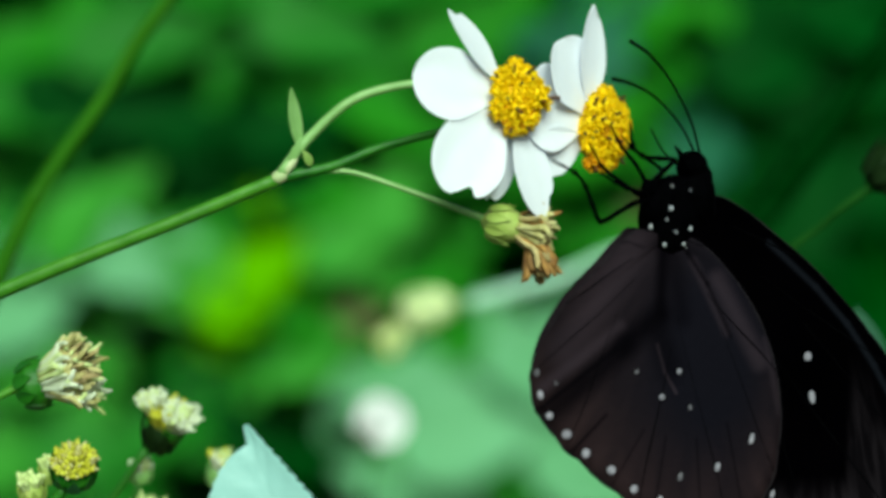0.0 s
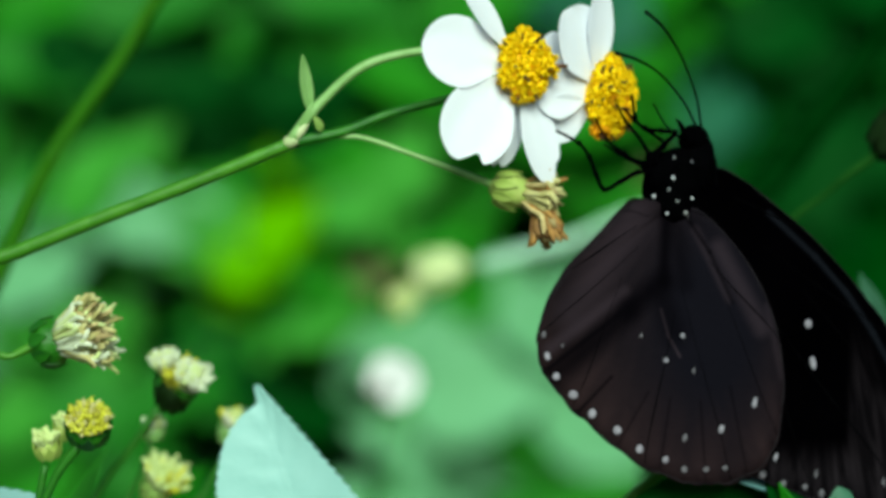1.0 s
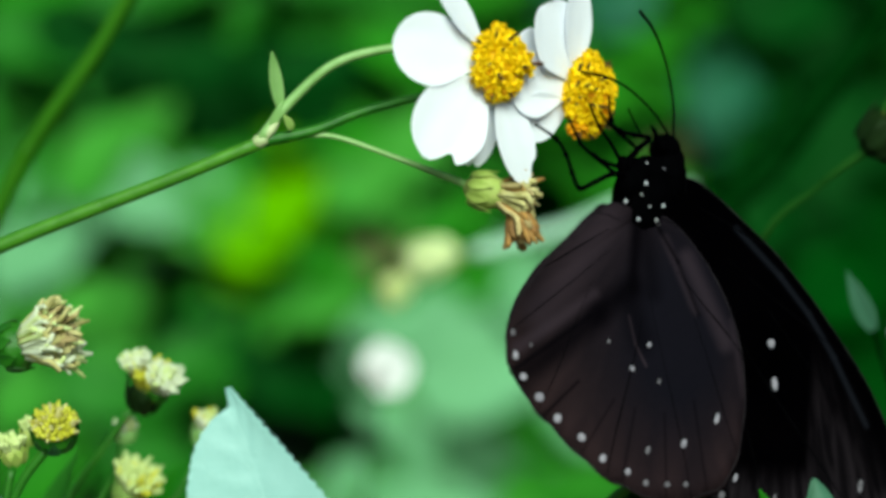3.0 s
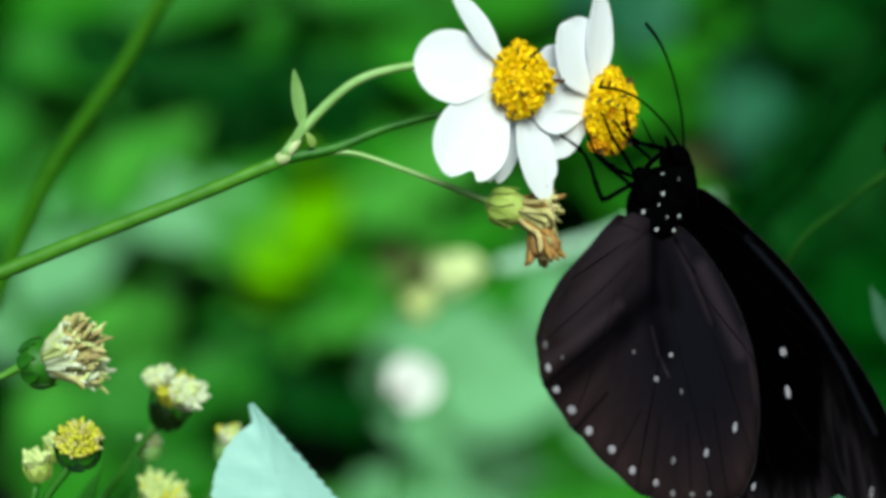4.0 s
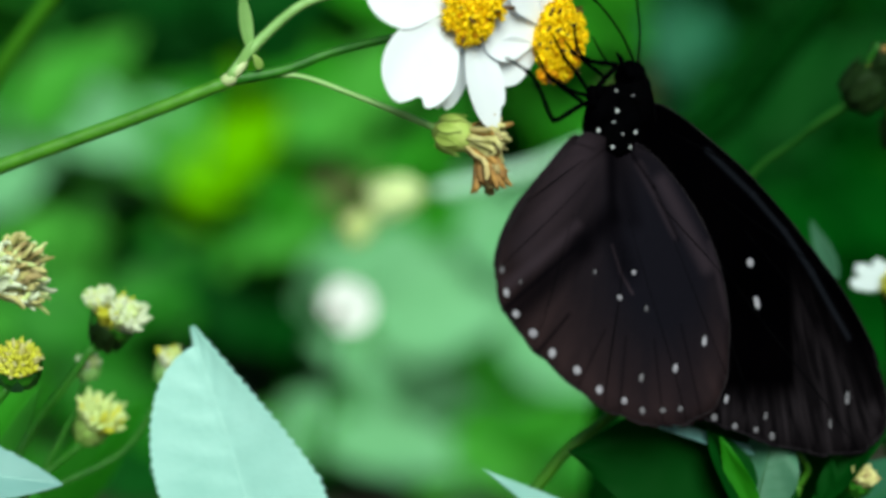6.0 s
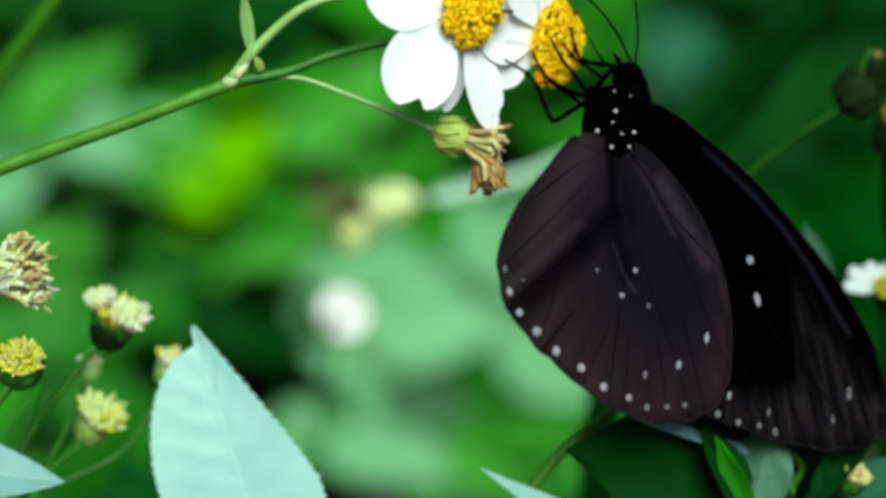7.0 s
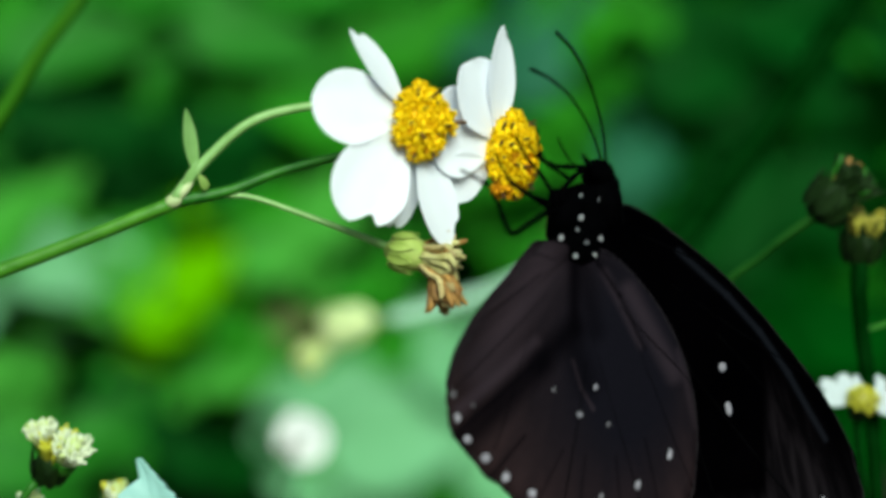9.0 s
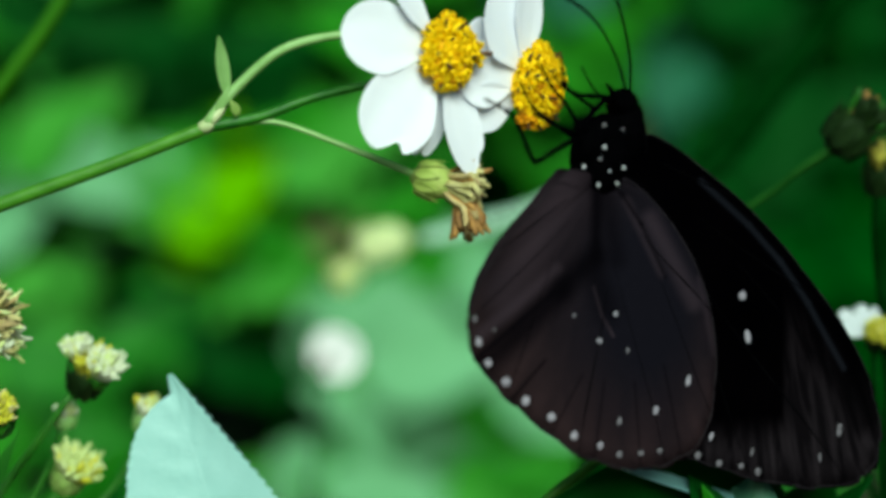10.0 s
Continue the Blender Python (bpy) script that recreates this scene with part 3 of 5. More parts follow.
def build_flower_plant():
    plant = thing("flowering_plant", "branching green stem with two white flowers and a withered head", "wild flower", place=(0, 0, 0))
    stalk("stem", plant, [(-150, 40, GROUND), (-140, 30, -160), (-112, 10, -45), (-83.4, 0, -7.0), (-62.3, 0, 1.7), (-51.0, 0, 6.2), (-37.2, 0, 11.4), (-24.3, 0, 16.6)],
          [1.5, 1.35, 1.2, 1.15, 1.05, 1.0, 0.95, 0.9], STEM, 10, ridge=0.05)
    stalk("flower_stalk", plant, [(-24.4, 0.2, 16.7), (-17.3, 1.0, 18.2), (-10.4, 2.0, 20.9), (-1.1, 4.5, 23.4), (8, 7.5, 25.0), (16.5, 7.0, 24.0)],
          [0.85, 0.72, 0.62, 0.55, 0.5, 0.5], STEM_DARK, 8, "darker green flower stalk")
    stalk("flower_stalk", plant, [(-24.2, -0.4, 17.0), (-20.3, 0, 22.0), (-14.2, 0, 27.2), (-6.5, 0.2, 29.3), (0.8, 0.6, 29.3), (4.6, -2.2, 27.8)],
          [0.8, 0.74, 0.66, 0.6, 0.55, 0.6], STEM_PALE, 8, "pale green curved flower stalk")
    stalk("flower_stalk", plant, [(-19.2, 1.0, 17.6), (-14.3, 1.5, 17.4), (-6.5, 1.2, 14.7), (3.7, 0.6, 10.7)], [0.36, 0.36, 0.38, 0.5], STEM_PALE, 8, "thin pale stalk")
    bm = bmesh.new()
    ball(bm, V(-24.3, -0.3, 16.8), [1.25 * MM, 0.95 * MM, 0.95 * MM], 12, 8, 0, pose(0, 0, 0, 0, -25, 0))
    ball(bm, V(-23.0, -0.4, 18.2), [0.75 * MM, 0.7 * MM, 1.9 * MM], 10, 8, 0, pose(0, 0, 0, 0, 38, 0))
    part("stem_node", bm, NODE, plant, "swollen cream stem node")
    leaf("bract", plant, (-22.9, -0.8, 18.6), (-21.0, -1.4, 22.0), (0.6, -0.9, 0.3), 1.2, STEM_PALE, nu=10, nv=4)
    leaf("bract", plant, (-21.4, -0.5, 20.4), (-23.0, -3.0, 28.6), (0.7, -1, 0.2), 2.1, STEM_PALE, nu=16, nv=6, droop=-0.12, tipness=0.1, mid=0.95, label="small narrow green leaf")
    leaf("bract", plant, (-20.0, -0.3, 18.3), (-20.8, -2.0, 20.2), (0.2, -1, 0.4), 1.3, SEPAL, nu=10, nv=4)
    # petals: angle in the flower's plane, length, width, lift, twist, notch, notch side, bend
    flower_head(plant, (7.6, -5.2, 26.4), (0.52, -0.84, -0.02), 3.5,
                [(172, 13.2, 9.6, 2, 0, 0.0, 0.3, 0.05, 0, 0), (229, 14.2, 11.0, 2, 4, 0.14, -0.5, 0.04, 0, 0), (289, 14.4, 6.9, 3, -10, 0.08, -0.6, 0.05, 0.15, 0),
                 (131, 12.8, 6.2, 2, 30, 0.05, 0.2, 0.02, 0.45, 0), (20, 8.0, 6.0, -8, 10, 0.05, 0, 0.1, 0, 0), (267, 12.0, 5.0, -14, 0, 0.05, 0, 0.1, 0, 0)], 11, label="white flower with a domed yellow disc", squash=0.84)
    flower_head(plant, (19.9, 4.0, 23.2), (0.80, -0.58, -0.12), 4.3,
                [(128, 14.6, 6.8, -2, -4, 0.0, 0.2, -0.02, 0.6, -36), (131, 11.9, 12.0, -8, 0, 0.03, 0, 0.0, 0.35, -4), (176, 10.5, 9.0, -16, 0, 0.05, 0, 0.05, 0, 0), (208, 9.0, 7.0, -18, 0, 0.05, 0, 0.1, 0, 0)], 12, 76,
                label="white flower turned aside with a yellow disc")
    tuft(plant, "seed_head", (8.0, 0.2, 9.5), (0.95, -0.15, -0.20), (2.4, 4.9), 76, 0.40, 4.7, (DRY, DRY_PALE, DRY_PALE, DRY_PALE, DRY_DARK), 5, CUP_PALE, 0.46, 0.30,
         "withered flower head with tan curled florets", sepal=0.75)
    tuft(plant, "seed_head", (10.5, -0.2, 7.8), (0.24, -0.15, -0.95), (1.7, 2.6), 60, 0.16, 5.0, (DRY, DRY_DARK, DRY_DARK), 6, CUP_PALE, 0.46, 0.18,
         "drooping brown withered florets", sepal=0.75)
    return plant


# ---- butterfly: local x across the wing plane, y away from the viewer's side, z towards the head ----
HIND_RIM = [(-5.6, -1.4), (-8.6, -3.9), (-11.4, -6.8), (-14.6, -9.8), (-17.1, -12.6), (-19.3, -16.2), (-20.4, -19.2), (-20.4, -22.2), (-19.2, -25.4), (-15.6, -29.7),
            (-12.6, -32.2), (-8.7, -35.5), (-4.0, -38.5), (1.0, -40.3), (5.5, -40.8), (9.8, -40.3), (12.8, -38.9), (14.8, -35.9), (15.9, -31.4), (16.1, -26.0), (15.4, -21.4),
            (13.4, -15.2), (9.2, -8.5), (4.2, -3.6), (1.2, -2.4)]
FORE_RIM = [(4.4, 2.7), (7.0, 2.9), (11.4, 0.6), (16.8, -3.3), (21.9, -7.4), (27.2, -12.6), (32.4, -18.5), (37.4, -25.2), (40.6, -31.2), (42.2, -36.6), (42.4, -41.0), (41.2, -44.0),
            (38.4, -45.5), (33.3, -46.0), (28.7, -45.5), (22.4, -43.9), (17.1, -42.0), (13.6, -40.7), (10.5, -39.5), (6, -32), (3, -20), (2.2, -8), (2.4, -1.5)]


def wing(parent, name, rim, root, y, material, veins, spots, seed, label, bow, face, size=1.0, flare=0.0):
    """Wing plate with pleats along its veins, built out from its root to a smooth rim."""
    rim = [(a * size, b * size) for a, b in rim]
    edge = spline([Vector((a, 0, b)) for a, b in rim] + [Vector((rim[0][0], 0, rim[0][1]))], 6)[:-1]
    rnd = random.Random(seed)
    n = len(edge)
    r0 = Vector((root[0], 0, root[1]))
    # shallow scallops between the veins and small nicks
    edge = [r0 + (e - r0) * (1 - 0.004 * (1 + math.cos(2 * math.pi * k / n * veins * 2)) - rnd.random() ** 6 * 0.012) for k, e in enumerate(edge)]
    phase = [2 * math.pi * k / n for k in range(n)]

    def at(r, k, out=0.0):
        """Place at the share r of the way from the root to rim point k."""
        i = int(k) % n
        e = edge[i] + (edge[(i + 1) % n] - edge[i]) * (k - int(k))
        p = r0 + (e - r0) * r
        pleat = 0.10 * math.sin(phase[i] * veins) * r * min(1.0, 4 * (1 - r) + 0.4)
        bulge = 0.7 * math.sin(math.pi * min(r, 1)) + 0.25 * math.sin(phase[i] * 3 + r * 4)
        return Vector((p.x, y + flare * math.exp(-(p - r0).length / 14) + bow * bulge + face * (pleat + out), p.z)) * MM
    bm = bmesh.new()
    levels = [0.0] + [0.08 + 0.92 * k / 13 for k in range(14)]
    layers = []
    for out in (0.07, -0.07):
        rows = [[bm.verts.new(at(0.001, 0, out))]]
        for r in levels[1:]:
            o = out if r < 0.99 else out * 0.4
            rows.append([bm.verts.new(at(r, k, o)) for k in range(n)])
        for k in range(n):
            bm.faces.new((rows[0][0], rows[1][k], rows[1][(k + 1) % n]))
        for a, b in zip(rows[1:], rows[2:]):
            for k in range(n):
                bm.faces.new((a[k], b[k], b[(k + 1) % n], a[(k + 1) % n]))
        layers.append(rows)
    for k in range(n):
        bm.faces.new((layers[0][-1][k], layers[1][-1][k], layers[1][-1][(k + 1) % n], layers[0][-1][(k + 1) % n]))
    ob = part(name, bm, material, parent, label)
    for v in range(veins):
        k = n * (v + 0.25) / veins
        bm = bmesh.new()
        start = 0.36 + 0.10 * math.sin(v * 2.3)
        vein_r = 0.14 if v % 3 == 1 else 0.08
        tube(bm, [at(start + (0.985 - start) * q, k + n / veins * 0.35 * (1 - q) ** 2 * (-1) ** v, 0.075) for q in (0, 0.3, 0.6, 0.8, 1)], [0.04 * MM, vein_r * MM, 0.06 * MM], 5, 4)
        part("wing_vein", bm, VEIN, ob)
    for k0 in range(0, n, 12):
        bm = bmesh.new()
        tube(bm, [at(0.992, (k0 + q) % n, 0.03) for q in range(0, 13, 3)], [0.09 * MM, 0.09 * MM], 4, 2)
        part("fringe", bm, FRINGE, ob)
    for x, z, a, b, tilt, dim in spots:
        # nearest pleated place on the plate
        best = min(((at(r / 40, k, 0.0) - Vector((x * MM, at(r / 40, k).y, z * MM))).length, r, k) for r in range(2, 41) for k in range(0, n, 2))
        p = at(best[1] / 40, best[2], 0.10)
        p = Vector((x * MM, p.y, z * MM))
        bm = bmesh.new()
        ball(bm, p, [a * MM * 0.95, 0.07 * MM, b * MM * 0.95], 9, 6, 0, pose(0, 0, 0, 0, tilt, 0))
        part("wing_spot", bm, SPOT_DIM if dim else SPOT_WHITE, ob)
    return ob


# spots: x, z, half width, half height, tilt, dim
MARGIN_SPOTS = [(-19.5, -19.6, .35, .5, 0, 1), (-18.9, -22.5, .42, .62, -15, 0), (-17.6, -25.2, .58, .52, 0, 0), (-15.2, -27.7, .75, .60, 10, 0), (-12.4, -30.3, .62, .68, 20, 0),
                (-8.8, -32.6, .65, .6, 10, 0), (-5.6, -35.2, .6, .6, 0, 0), (-1.8, -36.8, .5, .5, 0, 0), (1.0, -38.2, .5, .5, 0, 1), (4.2, -38.3, .5, .4, 0, 1), (7.0, -38.2, .45, .4, 0, 1)]
INNER_SPOTS = [(1.0, -33.9, .36, .62, 20, 1), (6.3, -32.8, .46, .66, 15, 0), (11.4, -29.3, .40, .82, 12, 0), (0.6, -20.0, .36, .36, 0, 0), (-1.9, -23.3, .42, .42, 0, 0), (2.2, -24.8, .26, .40, 0, 1),
               (-5.5, -19.9, .24, .30, 0, 1), (-16.8, -21.1, .20, .28, 0, 1)]
HIND_SPOTS = MARGIN_SPOTS + INNER_SPOTS
FORE_SPOTS = [(20.3, -18.6, .60, .66, 0, 0), (21.1, -24.1, .50, 1.0, -12, 0), (15.6, -37.2, .32, .66, 18, 0), (13.6, -39.6, .56, .56, 0, 1), (21.8, -39.7, .26, .62, 15, 1), (20.1, -41.5, .45, .45, 0, 1),
              (22.7, -42.5, .48, .62, 0, 1), (16.8, -40.9, .5, .5, 0, 1), (35.5, -37.7, .46, 1.0, 8, 1), (32.4, -41.2, .24, .7, 0, 1)]


def leg(parent, pts, r=0.30):
    bm = bmesh.new()
    tube(bm, [V(*p) for p in pts], [r * MM * 1.25, r * MM, r * MM * 0.95, r * MM * 0.7, r * MM * 0.55], 7, 4)
    for k, p in enumerate(pts[1:-1]):
        ball(bm, V(*p), [r * MM * 1.25] * 3, 7, 5)
    part("leg", bm, BODY_BLACK, parent)


def build_butterfly():
    fly = thing("butterfly", "dark brown butterfly with white-spotted closed wings clinging to a flower", "butterfly", place=(0.029, -0.004, 0.010))
    bm = bmesh.new()
    ball(bm, V(0.2, 2.0, 0.8), (4.0 * MM, 3.5 * MM, 5.2 * MM), 20, 14, 0, pose(0, 0, 0, 0, 28, 0))
    ball(bm, V(-1.7, 0.6, 2.0), (2.6 * MM, 2.0 * MM, 3.2 * MM), 16, 10, 0, pose(0, 0, 0, 0, 20, 0))
    ball(bm, V(3.6, 2.0, 3.0), (3.0 * MM, 3.0 * MM, 3.9 * MM), 16, 12)
    ball(bm, V(3.9, 1.8, 5.2), (2.2 * MM, 2.4 * MM, 2.4 * MM), 14, 10)
    ball(bm, V(-0.3, 0.4, -1.6), (2.9 * MM, 1.8 * MM, 3.2 * MM), 16, 10)
    tuft_rnd = random.Random(6)
    for k in range(70):
        e, f = tuft_rnd.uniform(0, 6.28), tuft_rnd.uniform(0.2, 1.0)
        foot = V(0.3 + 4.2 * f * math.cos(e), 0.6 - 1.6 * math.sqrt(1 - f * f * 0.9), 0.6 + 4.4 * f * math.sin(e))
        tube(bm, [foot, foot + V(0.9 * math.cos(e), -0.5, 0.9 * math.sin(e) - 0.3)], [0.10 * MM, 0.03 * MM], 4, 1)
    ball(bm, V(-3.2, 0.8, 3.4), (1.1 * MM, 1.2 * MM, 1.8 * MM), 12, 8, 0, pose(0, 0, 0, 0, -20, 0))
    part("thorax", bm, BODY_BLACK, fly)
    bm = bmesh.new()
    tube(bm, [V(0.3, 1.8, -2), V(-1.5, 0.9, -9), V(-3.5, 0.45, -17), V(-5.5, 0.45, -23)], [1.3 * MM, 1.1 * MM, 0.9 * MM, 0.4 * MM], 14, 4)
    part("abdomen", bm, BODY_BLACK, fly)
    bm = bmesh.new()
    ball(bm, V(3.2, 1.7, 6.8), (2.1 * MM, 2.4 * MM, 2.1 * MM), 16, 12)
    ball(bm, V(2.0, 1.2, 7.6), (0.9 * MM, 1.2 * MM, 0.8 * MM), 10, 8)
    head = part("head", bm, BODY_BLACK, fly)
    bm = bmesh.new()
    ball(bm, V(1.9, -0.35, 7.1), (0.95 * MM, 0.7 * MM, 1.1 * MM), 12, 8)
    part("eye", bm, BODY_BLACK, head, "black rounded eye")
    bm = bmesh.new()
    tube(bm, [V(0.9, -0.2, 7.4), V(0.2, -0.6, 8.6), V(-0.6, -0.8, 9.4)], [0.45 * MM, 0.35 * MM, 0.12 * MM], 7, 3)
    part("palp", bm, BODY_BLACK, head)
    bm = bmesh.new()
    tube(bm, [V(0.6, 0.2, 6.8), V(-1.6, 0.4, 8.6), V(-3.4, 0.6, 11.6)], [0.16 * MM, 0.13 * MM, 0.10 * MM], 6, 5)
    part("proboscis", bm, BODY_BLACK, head, "thin dark feeding tube")
    for x, z, r in ((-4.0, 2.2, .34), (-3.1, 2.3, .40), (-1.2, 1.4, .56), (-3.2, 0.7, .38), (-3.4, -1.1, .58), (-0.8, 4.2, .30), (1.8, -1.3, .50), (-0.5, -1.7, .30), (-1.8, -3.4, .50), (0.9, -3.3, .42),
                    (1.7, -3.7, .52), (-1.7, -0.1, .28), (1.8, 3.7, .22), (2.4, 6.4, .26)):
        y = min(c - b * math.sqrt(max(0.04, 1 - ((x - p) / a) ** 2 - ((z - q) / h) ** 2)) for c, b, p, a, q, h in ((2.0, 3.5, 0.2, 4.6, 0.8, 5.4), (0.4, 1.8, -0.3, 2.9, -1.6, 3.2))) - 0.1
        bm = bmesh.new()
        ball(bm, V(x, y, z), (r * MM * 0.42, 0.20 * MM, r * MM * 0.50), 10, 6)
        part("body_spot", bm, SPOT_BRIGHT, fly)
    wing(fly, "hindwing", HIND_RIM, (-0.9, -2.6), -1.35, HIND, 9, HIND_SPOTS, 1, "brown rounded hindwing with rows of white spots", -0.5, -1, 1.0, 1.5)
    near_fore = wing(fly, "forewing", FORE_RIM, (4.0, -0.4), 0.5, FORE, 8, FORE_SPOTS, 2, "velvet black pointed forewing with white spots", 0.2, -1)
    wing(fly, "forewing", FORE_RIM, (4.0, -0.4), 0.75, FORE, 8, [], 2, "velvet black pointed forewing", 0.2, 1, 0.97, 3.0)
    wing(fly, "hindwing", HIND_RIM, (-0.9, -2.6), 0.95, HIND, 9, [], 1, "brown rounded hindwing", 0.3, 1, 0.93, 3.0)
    leg(fly, [(-3.8, 0.0, 2.3), (-6.6, -2.0, 2.1), (-9.1, -2.0, 0.8), (-11.4, -2.0, -0.3), (-12.6, -2.0, 1.7), (-13.6, -2.0, 4.0), (-15.1, -2.0, 5.8), (-18.3, -2.0, 7.4)], 0.33)
    leg(fly, [(-3.4, 0.4, 2.7), (-4.8, 0.0, 3.4), (-6.9, 0.0, 3.9), (-8.5, 0.0, 4.6), (-10.8, 0.0, 5.9)], 0.30)
    leg(fly, [(-3.4, -0.6, 3.3), (-3.4, -0.8, 4.8), (-2.1, -0.8, 6.2), (-0.7, -0.8, 7.6), (-2.8, -0.8, 7.8), (-5.2, -0.8, 8.1), (-6.6, -0.8, 9.5), (-7.1, -0.8, 12.6)], 0.34)
    leg(fly, [(-2.8, 1.0, 4.8), (-1.4, 1.0, 6.1), (-4.3, 1.0, 8.1), (-6.0, 1.0, 9.2), (-7.4, 1.0, 10.8)], 0.26)
    leg(fly, [(-3.6, 2.2, 2.6), (-6.6, 3.0, 4.8), (-9.0, 3.2, 6.6), (-11.0, 2.8, 9.6)], 0.26)
    leg(fly, [(-2.6, 2.6, 4.0), (-4.2, 3.4, 7.0), (-6.2, 3.4, 9.2), (-8.0, 3.0, 12.0)], 0.26)
    feelers = []
    for base, pts in (((2.9, 0.2, 8.4), [(0, 0, 0), (-2.2, -.4, 3.6), (-5.8, -.8, 7.2), (-9.2, -1.0, 9.0), (-12.4, -1.2, 9.8)]),
                      ((3.9, 0.8, 8.4), [(0, 0, 0), (-0.3, .2, 4.8), (-1.9, .4, 10.3), (-4.0, .5, 14.2), (-6.4, .6, 16.6)])):
        bm = bmesh.new()
        tube(bm, [V(*p) for p in pts], [0.17 * MM, 0.15 * MM, 0.15 * MM, 0.20 * MM, 0.26 * MM], 7, 6)
        feelers.append(part("antenna", bm, BODY_BLACK, fly, matrix=Matrix.Translation(V(*base))))
    return fly, feelers, near_fore


# ---- plants beside the flowers ----
def build_bud_plant():
    plant = thing("budding_plant", "leafy green plant with pale and yellow flower buds", "wild flower")
    stalk("stem", plant, [(-88, 12, GROUND), (-84, 10, -180), (-78, 4, -70), (-70, -2, -17.5), (-62.5, -1, -12.6), (-59.0, -0.4, -11.0)], [1.4, 1.2, 0.9, 0.55, 0.5, 0.8], STEM, 8)
    tuft(plant, "flower_bud", (-55.8, -1.4, -10.4), (0.93, -0.26, 0.26), (3.3, 4.0), 150, 0.50, 6.6, (DRY, DRY_PALE, DRY_PALE, CREAM), 21, STEM_DARK, 0.42, 0.20,
         "fading head of tan florets rimmed with cream", sepal=0.85, rim=(CREAM, PETAL_CREAM, DRY_PALE))
    stalk("stem", plant, [(-80, 6, -90), (-66, 4, -52), (-58.5, 2, -32), (-53.8, 1.6, -24.8)], [0.8, 0.7, 0.6, 0.7], STEM_DARK, 8)
    tuft(plant, "flower_bud", (-52.6, 1.0, -22.0), (0.15, -0.72, 0.66), (2.9, 3.6), 150, 0.95, 1.9, (BUD_YELLOW, BUD_YELLOW, BUD_YELLOW, BUD_DULL, DRY_PALE), 22, STEM_DARK, 0.26, 0.16, "round yellow bud in a dark green cup")
    stalk("stem", plant, [(-66, 4, -52), (-61, 4, -36), (-59.2, 4, -28)], [0.6, 0.5, 0.6], STEM_DARK, 8)
    tuft(plant, "flower_bud", (-59.0, 4, -25.2), (-0.1, -0.4, 0.9), (1.7, 2.4), 26, 0.35, 2.0, (CREAM,), 23, CUP_PALE, 0.34, 0.15, "small cream bud")
    tuft(plant, "flower_bud", (-56.8, 5, -22.8), (0.1, -0.3, 0.9), (1.3, 2.2), 20, 0.3, 1.8, (CREAM,), 24, CUP_PALE, 0.3, 0.15, "small cream bud")
    stalk("stem", plant, [(-80, 6, -90), (-68, 18, -62), (-57, 22, -37), (-51, 22, -28), (-46.4, 22, -21.4)], [0.8, 0.7, 0.6, 0.55, 0.6], STEM_DARK, 8)
    tuft(plant, "flower_bud", (-43.9, 22, -18.0), (0.28, -0.52, 0.80), (2.4, 4.8), 44, 0.4, 4.0, (BUD_YELLOW,), 25, SEPAL_DARK, 0.38, 0.15, "opening bud with short cream petals")
    tuft(plant, "flower_bud", (-45.0, 21.5, -16.2), (-0.15, -0.45, 0.88), (1.1, 2.0), 80, 0.35, 3.6, (PETAL_CREAM, PETAL_CREAM, CREAM), 35, STEM_DARK, 0.36, 0.15, "cream lobe of an opening bud")
    tuft(plant, "flower_bud", (-42.0, 21.0, -18.4), (0.42, -0.55, 0.72), (1.5, 2.2), 110, 0.50, 4.0, (PETAL_CREAM, PETAL_CREAM, CREAM), 36, STEM_DARK, 0.38, 0.15, "cream lobe of an opening bud")
    stalk("stem", plant, [(-63, 20, -52), (-55, 25, -42), (-48.8, 26, -36.6)], [0.6, 0.5, 0.5], STEM_DARK, 8)
    tuft(plant, "flower_bud", (-47.0, 26, -33.6), (0.5, -0.4, 0.75), (2.2, 3.4), 90, 0.8, 4.0, (CREAM, CREAM, CREAM, BUD_YELLOW), 26, SEPAL, 0.38, 0.2, "pale half-open bud")
    stalk("stem", plant, [(-55, 25, -42), (-50, 26, -32), (-48.4, 26, -27)], [0.45, 0.4, 0.5], STEM_DARK, 8)
    tuft(plant, "flower_bud", (-47.9, 26, -24.9), (0.1, -0.3, 0.95), (1.6, 2.0), 26, 0.4, 1.8, (PETAL_CREAM, CREAM), 27, STEM_PALE, 0.36, 0.15, "small cream bud")
    stalk("stem", plant, [(-55, 25, -44), (-43, 29, -38), (-37, 30, -28.6)], [0.45, 0.4, 0.5], STEM_DARK, 8)
    tuft(plant, "flower_bud", (-36.0, 30, -25.4), (0.3, -0.3, 0.9), (2.0, 3.0), 40, 0.5, 2.8, (PETAL_CREAM, CREAM, BUD_YELLOW), 28, STEM_PALE, 0.4, 0.15, "pale yellow bud")
    leaf("leaf", plant, (-62, 62, -56), (-46.5, 66, -33.5), (-0.2, -0.8, 0.6), 12, LEAF_TOP, droop=0.1, label="fresh green leaf")
    leaf("leaf", plant, (-66, 30, -54), (-57, 26, -27), (-0.5, -0.8, 0.5), 7, LEAF_SHEEN, droop=0.1)
    return plant


